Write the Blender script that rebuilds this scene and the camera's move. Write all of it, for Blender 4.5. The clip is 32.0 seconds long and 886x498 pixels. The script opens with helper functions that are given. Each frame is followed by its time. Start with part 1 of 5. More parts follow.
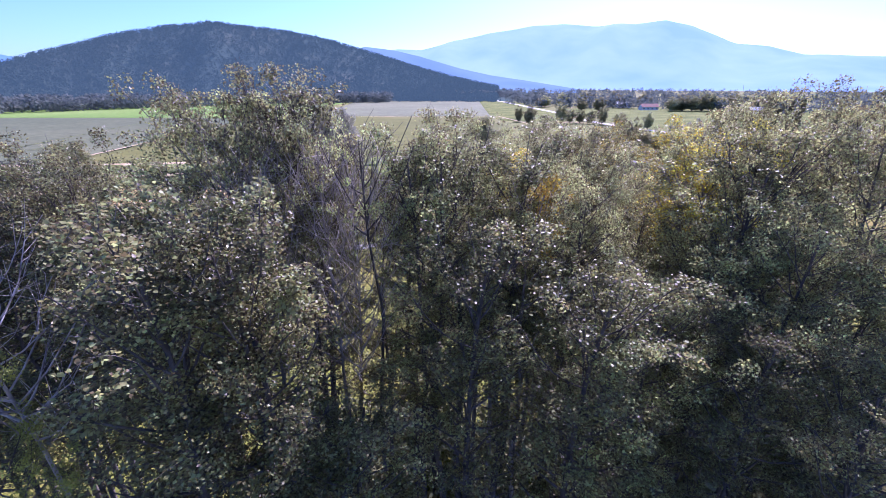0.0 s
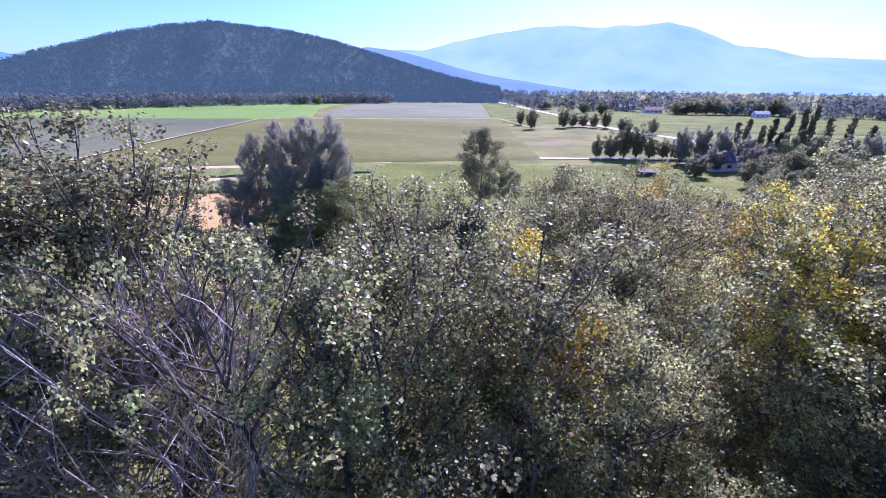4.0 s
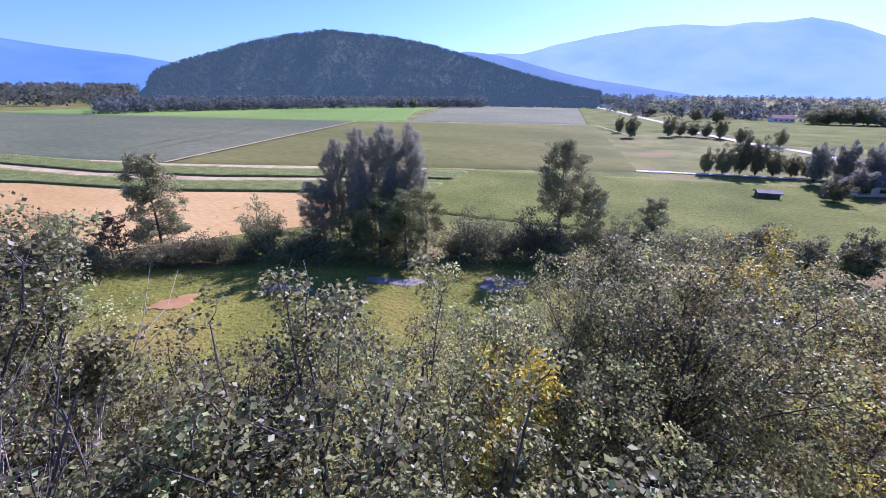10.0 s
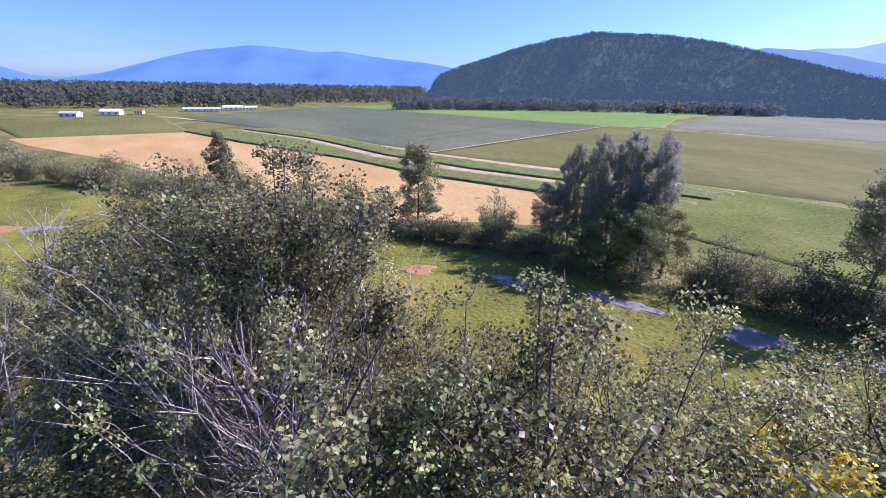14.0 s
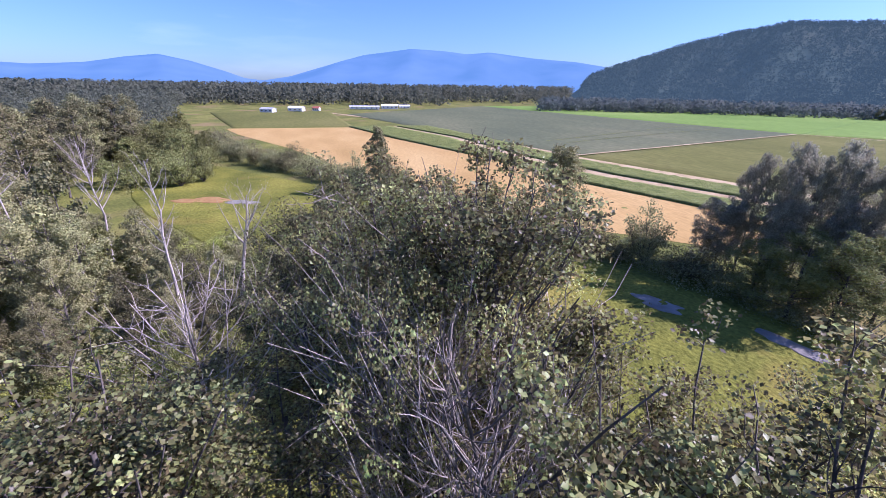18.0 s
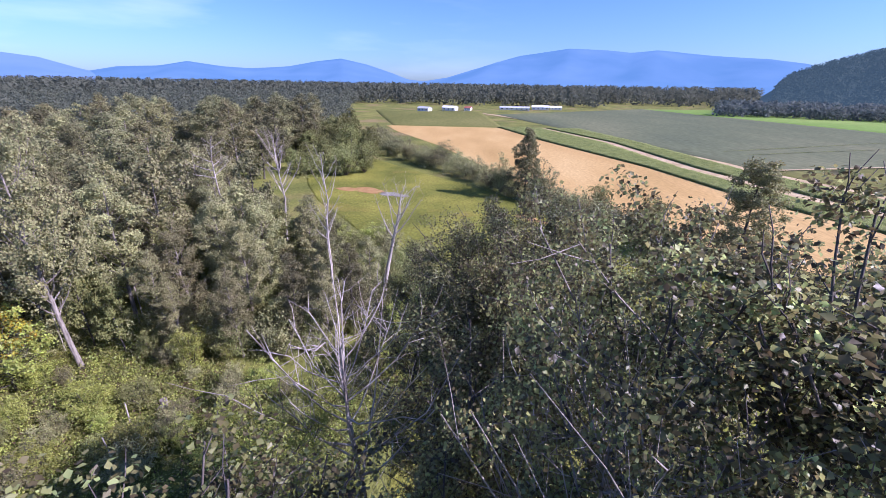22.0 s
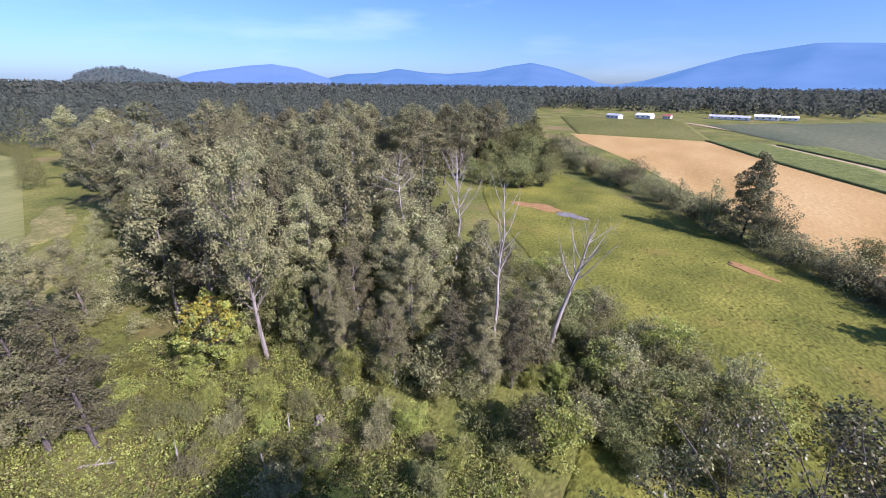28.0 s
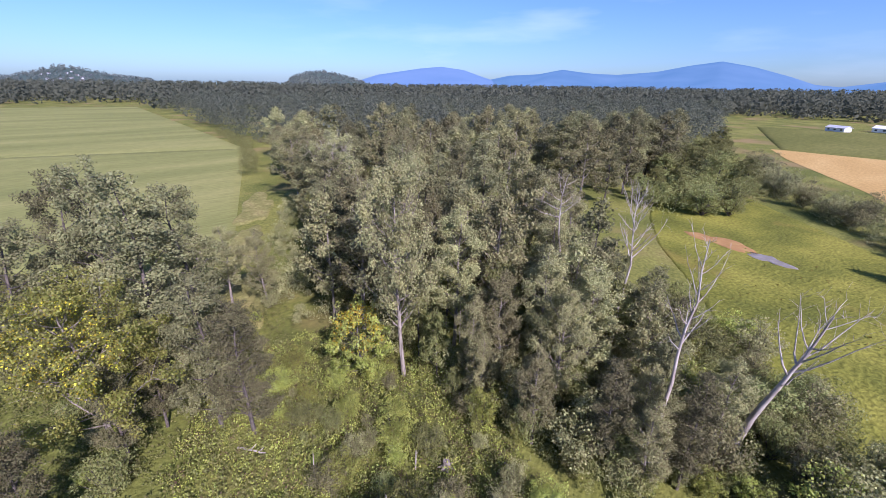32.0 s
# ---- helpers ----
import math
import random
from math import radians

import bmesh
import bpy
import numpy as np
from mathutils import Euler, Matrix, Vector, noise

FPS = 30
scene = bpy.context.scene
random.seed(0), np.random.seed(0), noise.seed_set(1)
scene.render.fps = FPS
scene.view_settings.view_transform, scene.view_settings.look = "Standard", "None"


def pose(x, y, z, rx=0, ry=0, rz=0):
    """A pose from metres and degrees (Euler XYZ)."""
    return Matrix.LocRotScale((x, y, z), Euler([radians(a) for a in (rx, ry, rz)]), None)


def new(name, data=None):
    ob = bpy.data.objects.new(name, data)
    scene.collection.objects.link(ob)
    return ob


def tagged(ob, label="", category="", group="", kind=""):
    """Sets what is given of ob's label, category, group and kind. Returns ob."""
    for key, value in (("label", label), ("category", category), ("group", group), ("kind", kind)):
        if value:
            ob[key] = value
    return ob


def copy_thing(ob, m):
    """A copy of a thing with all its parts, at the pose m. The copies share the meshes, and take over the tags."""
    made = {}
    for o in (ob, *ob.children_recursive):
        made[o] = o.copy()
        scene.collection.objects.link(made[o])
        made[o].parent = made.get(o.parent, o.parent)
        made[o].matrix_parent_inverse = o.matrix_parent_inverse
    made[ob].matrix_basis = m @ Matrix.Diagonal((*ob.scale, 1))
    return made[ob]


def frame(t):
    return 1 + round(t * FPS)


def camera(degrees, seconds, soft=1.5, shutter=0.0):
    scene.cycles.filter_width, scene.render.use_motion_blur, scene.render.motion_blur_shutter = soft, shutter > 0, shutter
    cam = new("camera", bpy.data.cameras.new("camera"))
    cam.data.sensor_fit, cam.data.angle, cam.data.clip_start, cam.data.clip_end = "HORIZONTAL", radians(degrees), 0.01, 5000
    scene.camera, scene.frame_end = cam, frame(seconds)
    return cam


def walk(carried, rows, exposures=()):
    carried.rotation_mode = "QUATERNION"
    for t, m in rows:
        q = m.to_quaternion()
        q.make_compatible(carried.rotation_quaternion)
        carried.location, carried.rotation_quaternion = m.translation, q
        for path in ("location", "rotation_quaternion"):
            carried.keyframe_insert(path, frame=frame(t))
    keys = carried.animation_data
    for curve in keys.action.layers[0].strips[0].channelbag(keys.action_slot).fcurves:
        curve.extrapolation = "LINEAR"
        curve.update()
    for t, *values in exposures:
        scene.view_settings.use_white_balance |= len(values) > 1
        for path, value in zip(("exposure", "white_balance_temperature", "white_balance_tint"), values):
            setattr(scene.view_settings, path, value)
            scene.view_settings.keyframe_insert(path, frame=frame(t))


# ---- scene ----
cam = camera(94.46, 32.0, soft=0.4, shutter=0.0)
PATH = [
    (0.0, pose(-1.41, -1.19, 25.33, 68.17, 0, 11.23) @ pose(0, 0, 0, 0, 0, 0.12)),
    (0.5, pose(-1.46, -0.25, 25.64, 68.21, 0, 11.23) @ pose(0, 0, 0, 0, 0, 0.23)),
    (1.0, pose(-1.53, 0.66, 25.89, 68.22, 0, 11.13) @ pose(0, 0, 0, 0, 0, 0.47)),
    (1.5, pose(-1.59, 1.56, 26.03, 68.33, 0, 11.18) @ pose(0, 0, 0, 0, 0, 0.46)),
    (2.0, pose(-1.62, 2.48, 26.10, 68.34, 0, 11.25) @ pose(0, 0, 0, 0, 0, 0.48)),
    (2.5, pose(-1.67, 3.40, 26.14, 68.33, 0, 11.22) @ pose(0, 0, 0, 0, 0, 0.46)),
    (3.0, pose(-1.72, 4.31, 26.15, 68.20, 0, 11.26) @ pose(0, 0, 0, 0, 0, 0.42)),
    (3.5, pose(-1.77, 5.22, 26.18, 68.16, 0, 11.27) @ pose(0, 0, 0, 0, 0, 0.44)),
    (4.0, pose(-1.84, 6.14, 26.35, 68.22, 0, 11.32) @ pose(0, 0, 0, 0, 0, 0.49)),
    (4.5, pose(-1.85, 7.01, 26.67, 68.19, 0, 11.42) @ pose(0, 0, 0, 0, 0, 0.95)),
    (6.5, pose(-1.97, 9.15, 27.03, 68.34, 0, 12.27) @ pose(0, 0, 0, 0, 0, 0.19)),
    (7.0, pose(-1.82, 9.51, 27.02, 68.32, 0, 12.45) @ pose(0, 0, 0, 0, 0, 0.20)),
    (7.5, pose(-1.63, 9.78, 27.00, 68.33, 0, 13.02) @ pose(0, 0, 0, 0, 0, 0.23)),
    (8.0, pose(-1.44, 10.00, 26.96, 68.42, 0, 13.38) @ pose(0, 0, 0, 0, 0, 0.19)),
    (8.5, pose(-1.24, 10.16, 26.94, 68.43, 0, 13.90) @ pose(0, 0, 0, 0, 0, 0.18)),
    (9.0, pose(-1.05, 10.25, 27.00, 68.48, 0, 15.08) @ pose(0, 0, 0, 0, 0, 0.21)),
    (9.5, pose(-0.87, 10.33, 27.06, 68.52, 0, 17.99) @ pose(0, 0, 0, 0, 0, 0.37)),
    (10.0, pose(-0.72, 10.38, 27.10, 68.55, 0, 23.75) @ pose(0, 0, 0, 0, 0, 0.58)),
    (10.5, pose(-0.60, 10.39, 27.12, 68.55, 0, 31.33) @ pose(0, 0, 0, 0, 0, 0.65)),
    (11.0, pose(-0.57, 10.38, 27.13, 68.54, 0, 36.04) @ pose(0, 0, 0, 0, 0, 0.74)),
    (11.5, pose(-0.58, 10.38, 27.13, 68.51, 0, 39.40) @ pose(0, 0, 0, 0, 0, 0.74)),
    (12.0, pose(-0.62, 10.36, 27.11, 68.60, 0, 42.83) @ pose(0, 0, 0, 0, 0, 0.55)),
    (12.5, pose(-0.73, 10.32, 27.07, 68.60, 0, 46.08) @ pose(0, 0, 0, 0, 0, 0.61)),
    (13.0, pose(-0.87, 10.26, 27.07, 68.61, 0, 49.50) @ pose(0, 0, 0, 0, 0, 0.69)),
    (13.5, pose(-1.06, 10.18, 27.10, 68.55, 0, 52.54) @ pose(0, 0, 0, 0, 0, 0.83)),
    (14.0, pose(-1.29, 10.06, 27.13, 68.51, 0, 55.96) @ pose(0, 0, 0, 0, 0, 0.97)),
    (14.5, pose(-1.56, 9.92, 27.13, 68.45, 0, 58.18) @ pose(0, 0, 0, 0, 0, 0.83)),
    (15.0, pose(-1.78, 9.74, 27.11, 68.43, 0, 60.30) @ pose(0, 0, 0, 0, 0, 0.83)),
    (15.5, pose(-1.91, 9.55, 27.08, 68.44, 0, 62.63) @ pose(0, 0, 0, 0, 0, 0.91)),
    (17.5, pose(-2.41, 9.11, 26.96, 68.37, 0, 72.18) @ pose(0, 0, 0, 0, 0, 0.96)),
    (18.0, pose(-2.59, 9.00, 26.97, 68.28, 0, 74.71) @ pose(0, 0, 0, 0, 0, 0.87)),
    (18.5, pose(-2.84, 8.91, 26.96, 68.24, 0, 77.33) @ pose(0, 0, 0, 0, 0, 0.49)),
    (19.0, pose(-3.15, 8.80, 26.93, 68.24, 0, 80.01) @ pose(0, 0, 0, 0, 0, 0.68)),
    (19.5, pose(-3.49, 8.65, 26.91, 68.22, 0, 82.52) @ pose(0, 0, 0, 0, 0, 0.77)),
    (20.0, pose(-3.87, 8.48, 26.90, 68.18, 0, 84.94) @ pose(0, 0, 0, 0, 0, 0.75)),
    (20.5, pose(-4.35, 8.32, 26.87, 68.13, 0, 87.34) @ pose(0, 0, 0, 0, 0, 0.68)),
    (21.0, pose(-4.87, 8.14, 26.82, 68.11, 0, 89.72) @ pose(0, 0, 0, 0, 0, 0.76)),
    (21.5, pose(-5.42, 7.93, 26.79, 68.08, 0, 92.06) @ pose(0, 0, 0, 0, 0, 0.80)),
    (22.0, pose(-5.96, 7.72, 26.78, 68.10, 0, 94.18) @ pose(0, 0, 0, 0, 0, 0.96)),
    (22.5, pose(-6.53, 7.51, 26.78, 68.04, 0, 95.27) @ pose(0, 0, 0, 0, 0, 0.98)),
    (23.0, pose(-7.14, 7.27, 26.75, 68.04, 0, 96.15) @ pose(0, 0, 0, 0, 0, 0.88)),
    (23.5, pose(-7.75, 7.03, 26.73, 67.97, 0, 97.63) @ pose(0, 0, 0, 0, 0, 1.00)),
    (24.0, pose(-8.40, 6.75, 26.73, 67.96, 0, 100.06) @ pose(0, 0, 0, 0, 0, 0.98)),
    (24.5, pose(-9.01, 6.48, 26.90, 67.90, 0, 101.54) @ pose(0, 0, 0, 0, 0, 1.06)),
    (26.5, pose(-11.03, 5.37, 27.71, 68.03, 0, 107.94) @ pose(0, 0, 0, 0, 0, 0.79)),
    (27.0, pose(-11.52, 5.09, 27.87, 68.16, 0, 111.47) @ pose(0, 0, 0, 0, 0, 0.61)),
    (27.5, pose(-12.02, 4.76, 28.04, 68.23, 0, 115.05) @ pose(0, 0, 0, 0, 0, 0.57)),
    (28.0, pose(-12.52, 4.35, 28.25, 68.24, 0, 118.15) @ pose(0, 0, 0, 0, 0, 0.66)),
    (28.5, pose(-13.01, 3.91, 28.36, 68.27, 0, 120.62) @ pose(0, 0, 0, 0, 0, 0.54)),
    (29.0, pose(-13.44, 3.44, 28.46, 68.29, 0, 123.14) @ pose(0, 0, 0, 0, 0, 0.67)),
    (29.5, pose(-13.80, 2.91, 28.61, 68.26, 0, 126.17) @ pose(0, 0, 0, 0, 0, 0.74)),
    (30.0, pose(-14.16, 2.37, 28.81, 68.25, 0, 128.63) @ pose(0, 0, 0, 0, 0, 0.69)),
    (30.5, pose(-14.48, 1.85, 29.02, 68.26, 0, 131.22) @ pose(0, 0, 0, 0, 0, 0.65)),
    (31.0, pose(-14.77, 1.31, 29.26, 68.26, 0, 133.53) @ pose(0, 0, 0, 0, 0, 0.71)),
    (31.5, pose(-15.05, 0.66, 29.51, 68.24, 0, 135.80) @ pose(0, 0, 0, 0, 0, 0.68)),
    (32.0, pose(-15.40, -0.03, 29.82, 68.15, 0, 138.76) @ pose(0, 0, 0, 0, 0, 0.81)),
]
walk(cam, PATH, [(0.0, 1.30, 5200.0, 54.0), (4.0, 1.24, 5080.0, 54.0), (9.0, 0.93, 5120.0, 51.0), (15.0, 0.94, 5360.0, 45.5), (24.0, 0.92, 5450.0, 40.5), (32.0, 0.76, 5650.0, 36.0)])

# ---- light ----
SUN_AZ, SUN_EL = radians(12.0), radians(37.0)      # clockwise from +Y, above the plain
world = bpy.data.worlds.new("sky")
scene.world = world
world.use_nodes = True
wn = world.node_tree.nodes
sky = wn.new("ShaderNodeTexSky")
sky.sky_type, sky.sun_disc = "NISHITA", False
sky.sun_elevation, sky.sun_rotation = SUN_EL, SUN_AZ
sky.air_density, sky.dust_density, sky.ozone_density = 1.0, 0.7, 4.0
cool = wn.new("ShaderNodeMix")
cool.data_type, cool.blend_type = "RGBA", "MULTIPLY"
cool.inputs[0].default_value, cool.inputs[7].default_value = 1.0, (0.75, 1.0, 1.2, 1.0)      # clear autumn air
world.node_tree.links.new(sky.outputs[0], cool.inputs[6])
# thin cirrus low over the western plain
wl = world.node_tree.links
tcw = wn.new("ShaderNodeTexCoord")
mpw = wn.new("ShaderNodeMapping")
mpw.inputs["Scale"].default_value = (1.2, 1.2, 7.0)
mpw.inputs["Rotation"].default_value = (0.12, 0.0, 0.0)
wl.new(tcw.outputs["Generated"], mpw.inputs[0])
nzw = wn.new("ShaderNodeTexNoise")
nzw.inputs["Scale"].default_value, nzw.inputs["Detail"].default_value = 2.2, 9.0
wl.new(mpw.outputs[0], nzw.inputs["Vector"])
rw = wn.new("ShaderNodeMapRange")
rw.inputs[1].default_value, rw.inputs[2].default_value, rw.inputs[4].default_value = 0.5, 0.85, 0.35
wl.new(nzw.outputs[0], rw.inputs[0])
dw = wn.new("ShaderNodeVectorMath")
dw.operation = "DOT_PRODUCT"
dw.inputs[1].default_value = (-0.80, -0.59, 0.10)
wl.new(tcw.outputs["Generated"], dw.inputs[0])
aw = wn.new("ShaderNodeMapRange")
aw.inputs[1].default_value, aw.inputs[2].default_value = 0.72, 1.0
wl.new(dw.outputs["Value"], aw.inputs[0])
mw = wn.new("ShaderNodeMath")
mw.operation = "MULTIPLY"
wl.new(rw.outputs[0], mw.inputs[0])
wl.new(aw.outputs[0], mw.inputs[1])
cirrus = wn.new("ShaderNodeMix")
cirrus.data_type = "RGBA"
wl.new(mw.outputs[0], cirrus.inputs[0])
wl.new(cool.outputs[2], cirrus.inputs[6])
cirrus.inputs[7].default_value = (10.0, 11.5, 12.5, 1.0)
wl.new(cirrus.outputs[2], wn["Background"].inputs[0])
wn["Background"].inputs[1].default_value = 0.072
sun_data = bpy.data.lights.new("sun", "SUN")
sun_data.energy, sun_data.angle, sun_data.color = 4.8, radians(0.53), (1.0, 0.92, 0.82)
sun = new("sun", sun_data)
sun_dir = Vector((math.sin(SUN_AZ) * math.cos(SUN_EL), math.cos(SUN_AZ) * math.cos(SUN_EL), math.sin(SUN_EL)))
sun.matrix_world = Matrix.Translation((0, 0, 80)) @ sun_dir.to_track_quat("Z", "Y").to_matrix().to_4x4()


# ---- materials ----
def material(name, stops, scale=1.0, detail=6.0, rough=0.8, fine=None, bump=0.0, bump_scale=30.0, spec=0.3, coords="Object",
             stretch=(1, 1, 1), island=0.0, second=None, through_light=0.0, metal=0.0, per_object=0.0, bump_distance=0.05):
    """stops: colours from dark to light along a noise; second: (colour, scale, low, high) of stains; island: spread of value from piece to piece."""
    m = bpy.data.materials.new(name)
    m.use_nodes = True
    n, l = m.node_tree.nodes, m.node_tree.links
    b = n["Principled BSDF"]
    tc = n.new("ShaderNodeTexCoord")
    mp = n.new("ShaderNodeMapping")
    mp.inputs["Scale"].default_value = stretch
    l.new(tc.outputs[coords], mp.inputs[0])
    nz = n.new("ShaderNodeTexNoise")
    nz.inputs["Scale"].default_value, nz.inputs["Detail"].default_value = scale, detail
    l.new(mp.outputs[0], nz.inputs["Vector"])
    ramp = n.new("ShaderNodeValToRGB")
    e = ramp.color_ramp.elements
    k = len(stops)
    for i, c in enumerate(stops):
        p = 0.32 + 0.36 * i / max(1, k - 1)
        el = e[i] if i < 2 else e.new(p)
        el.position, el.color = p, (*c, 1)
    l.new(nz.outputs[0], ramp.inputs[0])
    col = ramp.outputs[0]
    if fine:
        nf = n.new("ShaderNodeTexNoise")
        nf.inputs["Scale"].default_value, nf.inputs["Detail"].default_value = fine[0], 4.0
        l.new(mp.outputs[0], nf.inputs["Vector"])
        mx = n.new("ShaderNodeMix")
        mx.data_type, mx.blend_type = "RGBA", "OVERLAY"
        mx.inputs[0].default_value = fine[1]
        l.new(col, mx.inputs[6])
        l.new(nf.outputs[0], mx.inputs[7])
        col = mx.outputs[2]
    if second:
        ns = n.new("ShaderNodeTexNoise")
        ns.inputs["Scale"].default_value, ns.inputs["Detail"].default_value = second[1], 5.0
        l.new(mp.outputs[0], ns.inputs["Vector"])
        mr = n.new("ShaderNodeMapRange")
        mr.inputs[1].default_value, mr.inputs[2].default_value = second[2], second[3]
        l.new(ns.outputs[0], mr.inputs[0])
        mx = n.new("ShaderNodeMix")
        mx.data_type = "RGBA"
        l.new(mr.outputs[0], mx.inputs[0])
        l.new(col, mx.inputs[6])
        mx.inputs[7].default_value = (*second[0], 1)
        col = mx.outputs[2]
    if island or per_object:
        hs = n.new("ShaderNodeHueSaturation")
        if island:
            src = n.new("ShaderNodeNewGeometry").outputs["Random Per Island"]
        else:
            src = n.new("ShaderNodeObjectInfo").outputs["Random"]
        for idx, spread in ((2, island or per_object), (0, 0.06 * (island or per_object))):
            mr = n.new("ShaderNodeMapRange")
            mid = 1.0 if idx == 2 else 0.5
            mr.inputs[3].default_value, mr.inputs[4].default_value = mid - spread * (0.7 if idx == 2 else 1), mid + spread
            l.new(src, mr.inputs[0])
            l.new(mr.outputs[0], hs.inputs[idx])
        l.new(col, hs.inputs[4])
        col = hs.outputs[0]
    if island and per_object:
        hs = n.new("ShaderNodeHueSaturation")
        src = n.new("ShaderNodeObjectInfo").outputs["Random"]
        for idx, lo, hi in ((2, 1 - per_object * 0.8, 1 + per_object), (0, 0.5 - 0.02 * per_object, 0.5 + 0.06 * per_object)):
            mr = n.new("ShaderNodeMapRange")
            mr.inputs[3].default_value, mr.inputs[4].default_value = lo, hi
            l.new(src, mr.inputs[0])
            l.new(mr.outputs[0], hs.inputs[idx])
        l.new(col, hs.inputs[4])
        col = hs.outputs[0]
    l.new(col, b.inputs["Base Color"])
    b.inputs["Roughness"].default_value = rough
    b.inputs["Specular IOR Level"].default_value = spec
    b.inputs["Metallic"].default_value = metal
    if bump:
        nb = n.new("ShaderNodeTexNoise")
        nb.inputs["Scale"].default_value, nb.inputs["Detail"].default_value = bump_scale, 6.0
        l.new(mp.outputs[0], nb.inputs["Vector"])
        bp = n.new("ShaderNodeBump")
        bp.inputs["Strength"].default_value, bp.inputs["Distance"].default_value = bump, bump_distance
        l.new(nb.outputs[0], bp.inputs["Height"])
        l.new(bp.outputs[0], b.inputs["Normal"])
    if through_light:
        tr = n.new("ShaderNodeBsdfTranslucent")
        l.new(col, tr.inputs[0])
        ms = n.new("ShaderNodeMixShader")
        ms.inputs[0].default_value = through_light
        l.new(b.outputs[0], ms.inputs[1])
        l.new(tr.outputs[0], ms.inputs[2])
        l.new(ms.outputs[0], n["Material Output"].inputs[0])
    return m


def leafy(name, a, b, c, rough=0.4, light=0.35, island=0.5, spec=0.5):
    return material(name, (a, b, c), scale=0.5, detail=3.0, rough=rough, island=island, through_light=light, spec=spec, per_object=0.38)


M_LEAF = leafy("cottonwood_leaf", (0.128, 0.125, 0.054), (0.246, 0.23, 0.092), (0.40, 0.362, 0.14), rough=0.45, light=0.54, spec=0.52, island=0.85)
# Darker copy of the cottonwood leaf, with shade put into its colour
M_LEAF_SHADED = leafy("shaded_leaf", (0.075, 0.075, 0.033), (0.12, 0.115, 0.047), (0.21, 0.19, 0.075), rough=0.45, light=0.34, spec=0.5, island=0.85)
M_LEAF_Y = leafy("turning_leaf", (0.35, 0.27, 0.035), (0.49, 0.365, 0.04), (0.57, 0.41, 0.045), rough=0.45, light=0.5)
M_LEAF_G = leafy("fresh_leaf", (0.235, 0.25, 0.058), (0.325, 0.335, 0.072), (0.42, 0.42, 0.09), rough=0.5, light=0.45, island=0.35)
M_LEAF_MID = leafy("grey_green_leaf", (0.21, 0.20, 0.094), (0.275, 0.26, 0.122), (0.35, 0.33, 0.155), rough=0.65, light=0.34, island=0.34, spec=0.22)
M_LEAF_DARK = leafy("dark_leaf", (0.13, 0.127, 0.062), (0.178, 0.17, 0.082), (0.23, 0.216, 0.103), rough=0.65, light=0.32, island=0.32, spec=0.22)
M_LEAF_SILVER = leafy("silver_leaf", (0.20, 0.195, 0.14), (0.27, 0.262, 0.188), (0.35, 0.335, 0.24), rough=0.55, light=0.5, island=0.35, spec=0.3)
M_LEAF_BROWN = leafy("browning_leaf", (0.09, 0.07, 0.03), (0.15, 0.11, 0.05), (0.20, 0.14, 0.06), rough=0.6, light=0.3)
M_MARSHTUFT = leafy("ochre_grass", (0.20, 0.17, 0.04), (0.25, 0.21, 0.05), (0.30, 0.25, 0.06), rough=0.7, light=0.4, island=0.25)
M_MARSHGREEN = leafy("marsh_blades", (0.16, 0.165, 0.03), (0.21, 0.205, 0.035), (0.26, 0.245, 0.042), rough=0.7, light=0.4, island=0.25)
M_SHRUB = leafy("shrub_leaf", (0.165, 0.168, 0.06), (0.218, 0.222, 0.078), (0.28, 0.28, 0.10), rough=0.7, light=0.34, island=0.3, spec=0.18)
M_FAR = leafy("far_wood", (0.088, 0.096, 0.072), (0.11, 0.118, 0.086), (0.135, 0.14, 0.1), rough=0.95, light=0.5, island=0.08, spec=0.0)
M_HILLWOOD = leafy("hazed_hill_wood", (0.036, 0.05, 0.036), (0.043, 0.058, 0.04), (0.055, 0.068, 0.046), rough=0.95, light=0.05, island=0.05, spec=0.0)
# Air haze put into the base colour: paler and bluer than near leaves
M_VALLEY = leafy("hazed_valley_wood", (0.13, 0.16, 0.15), (0.165, 0.195, 0.175), (0.205, 0.23, 0.195), rough=0.9, light=0.4, island=0.15, spec=0.0)
M_HILL = material("hazed_hill_slope", ((0.036, 0.05, 0.038), (0.046, 0.06, 0.042), (0.075, 0.075, 0.046)), scale=0.004, detail=9, rough=0.95, spec=0.0, fine=(0.05, 0.2))
for far_mat in (M_HILLWOOD, M_HILL):      # distant backdrop: daylight scattered in a kilometre of air, painted in as blue emission
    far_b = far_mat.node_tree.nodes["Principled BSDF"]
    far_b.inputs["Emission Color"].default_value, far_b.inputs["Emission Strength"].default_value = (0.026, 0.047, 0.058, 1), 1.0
M_BARK = material("cottonwood_bark", ((0.13, 0.11, 0.09), (0.24, 0.21, 0.18), (0.34, 0.30, 0.26)), scale=6, rough=0.85, bump=0.6, bump_scale=14, stretch=(1, 1, 0.25))
M_BARK_D = material("dark_bark", ((0.05, 0.045, 0.04), (0.10, 0.085, 0.075), (0.16, 0.14, 0.12)), scale=6, rough=0.9, bump=0.6, bump_scale=14, stretch=(1, 1, 0.25))
M_DEADWOOD = material("dead_wood", ((0.33, 0.28, 0.245), (0.45, 0.39, 0.345), (0.56, 0.50, 0.445)), scale=5, rough=0.8, bump=0.4, bump_scale=20, stretch=(1, 1, 0.2))
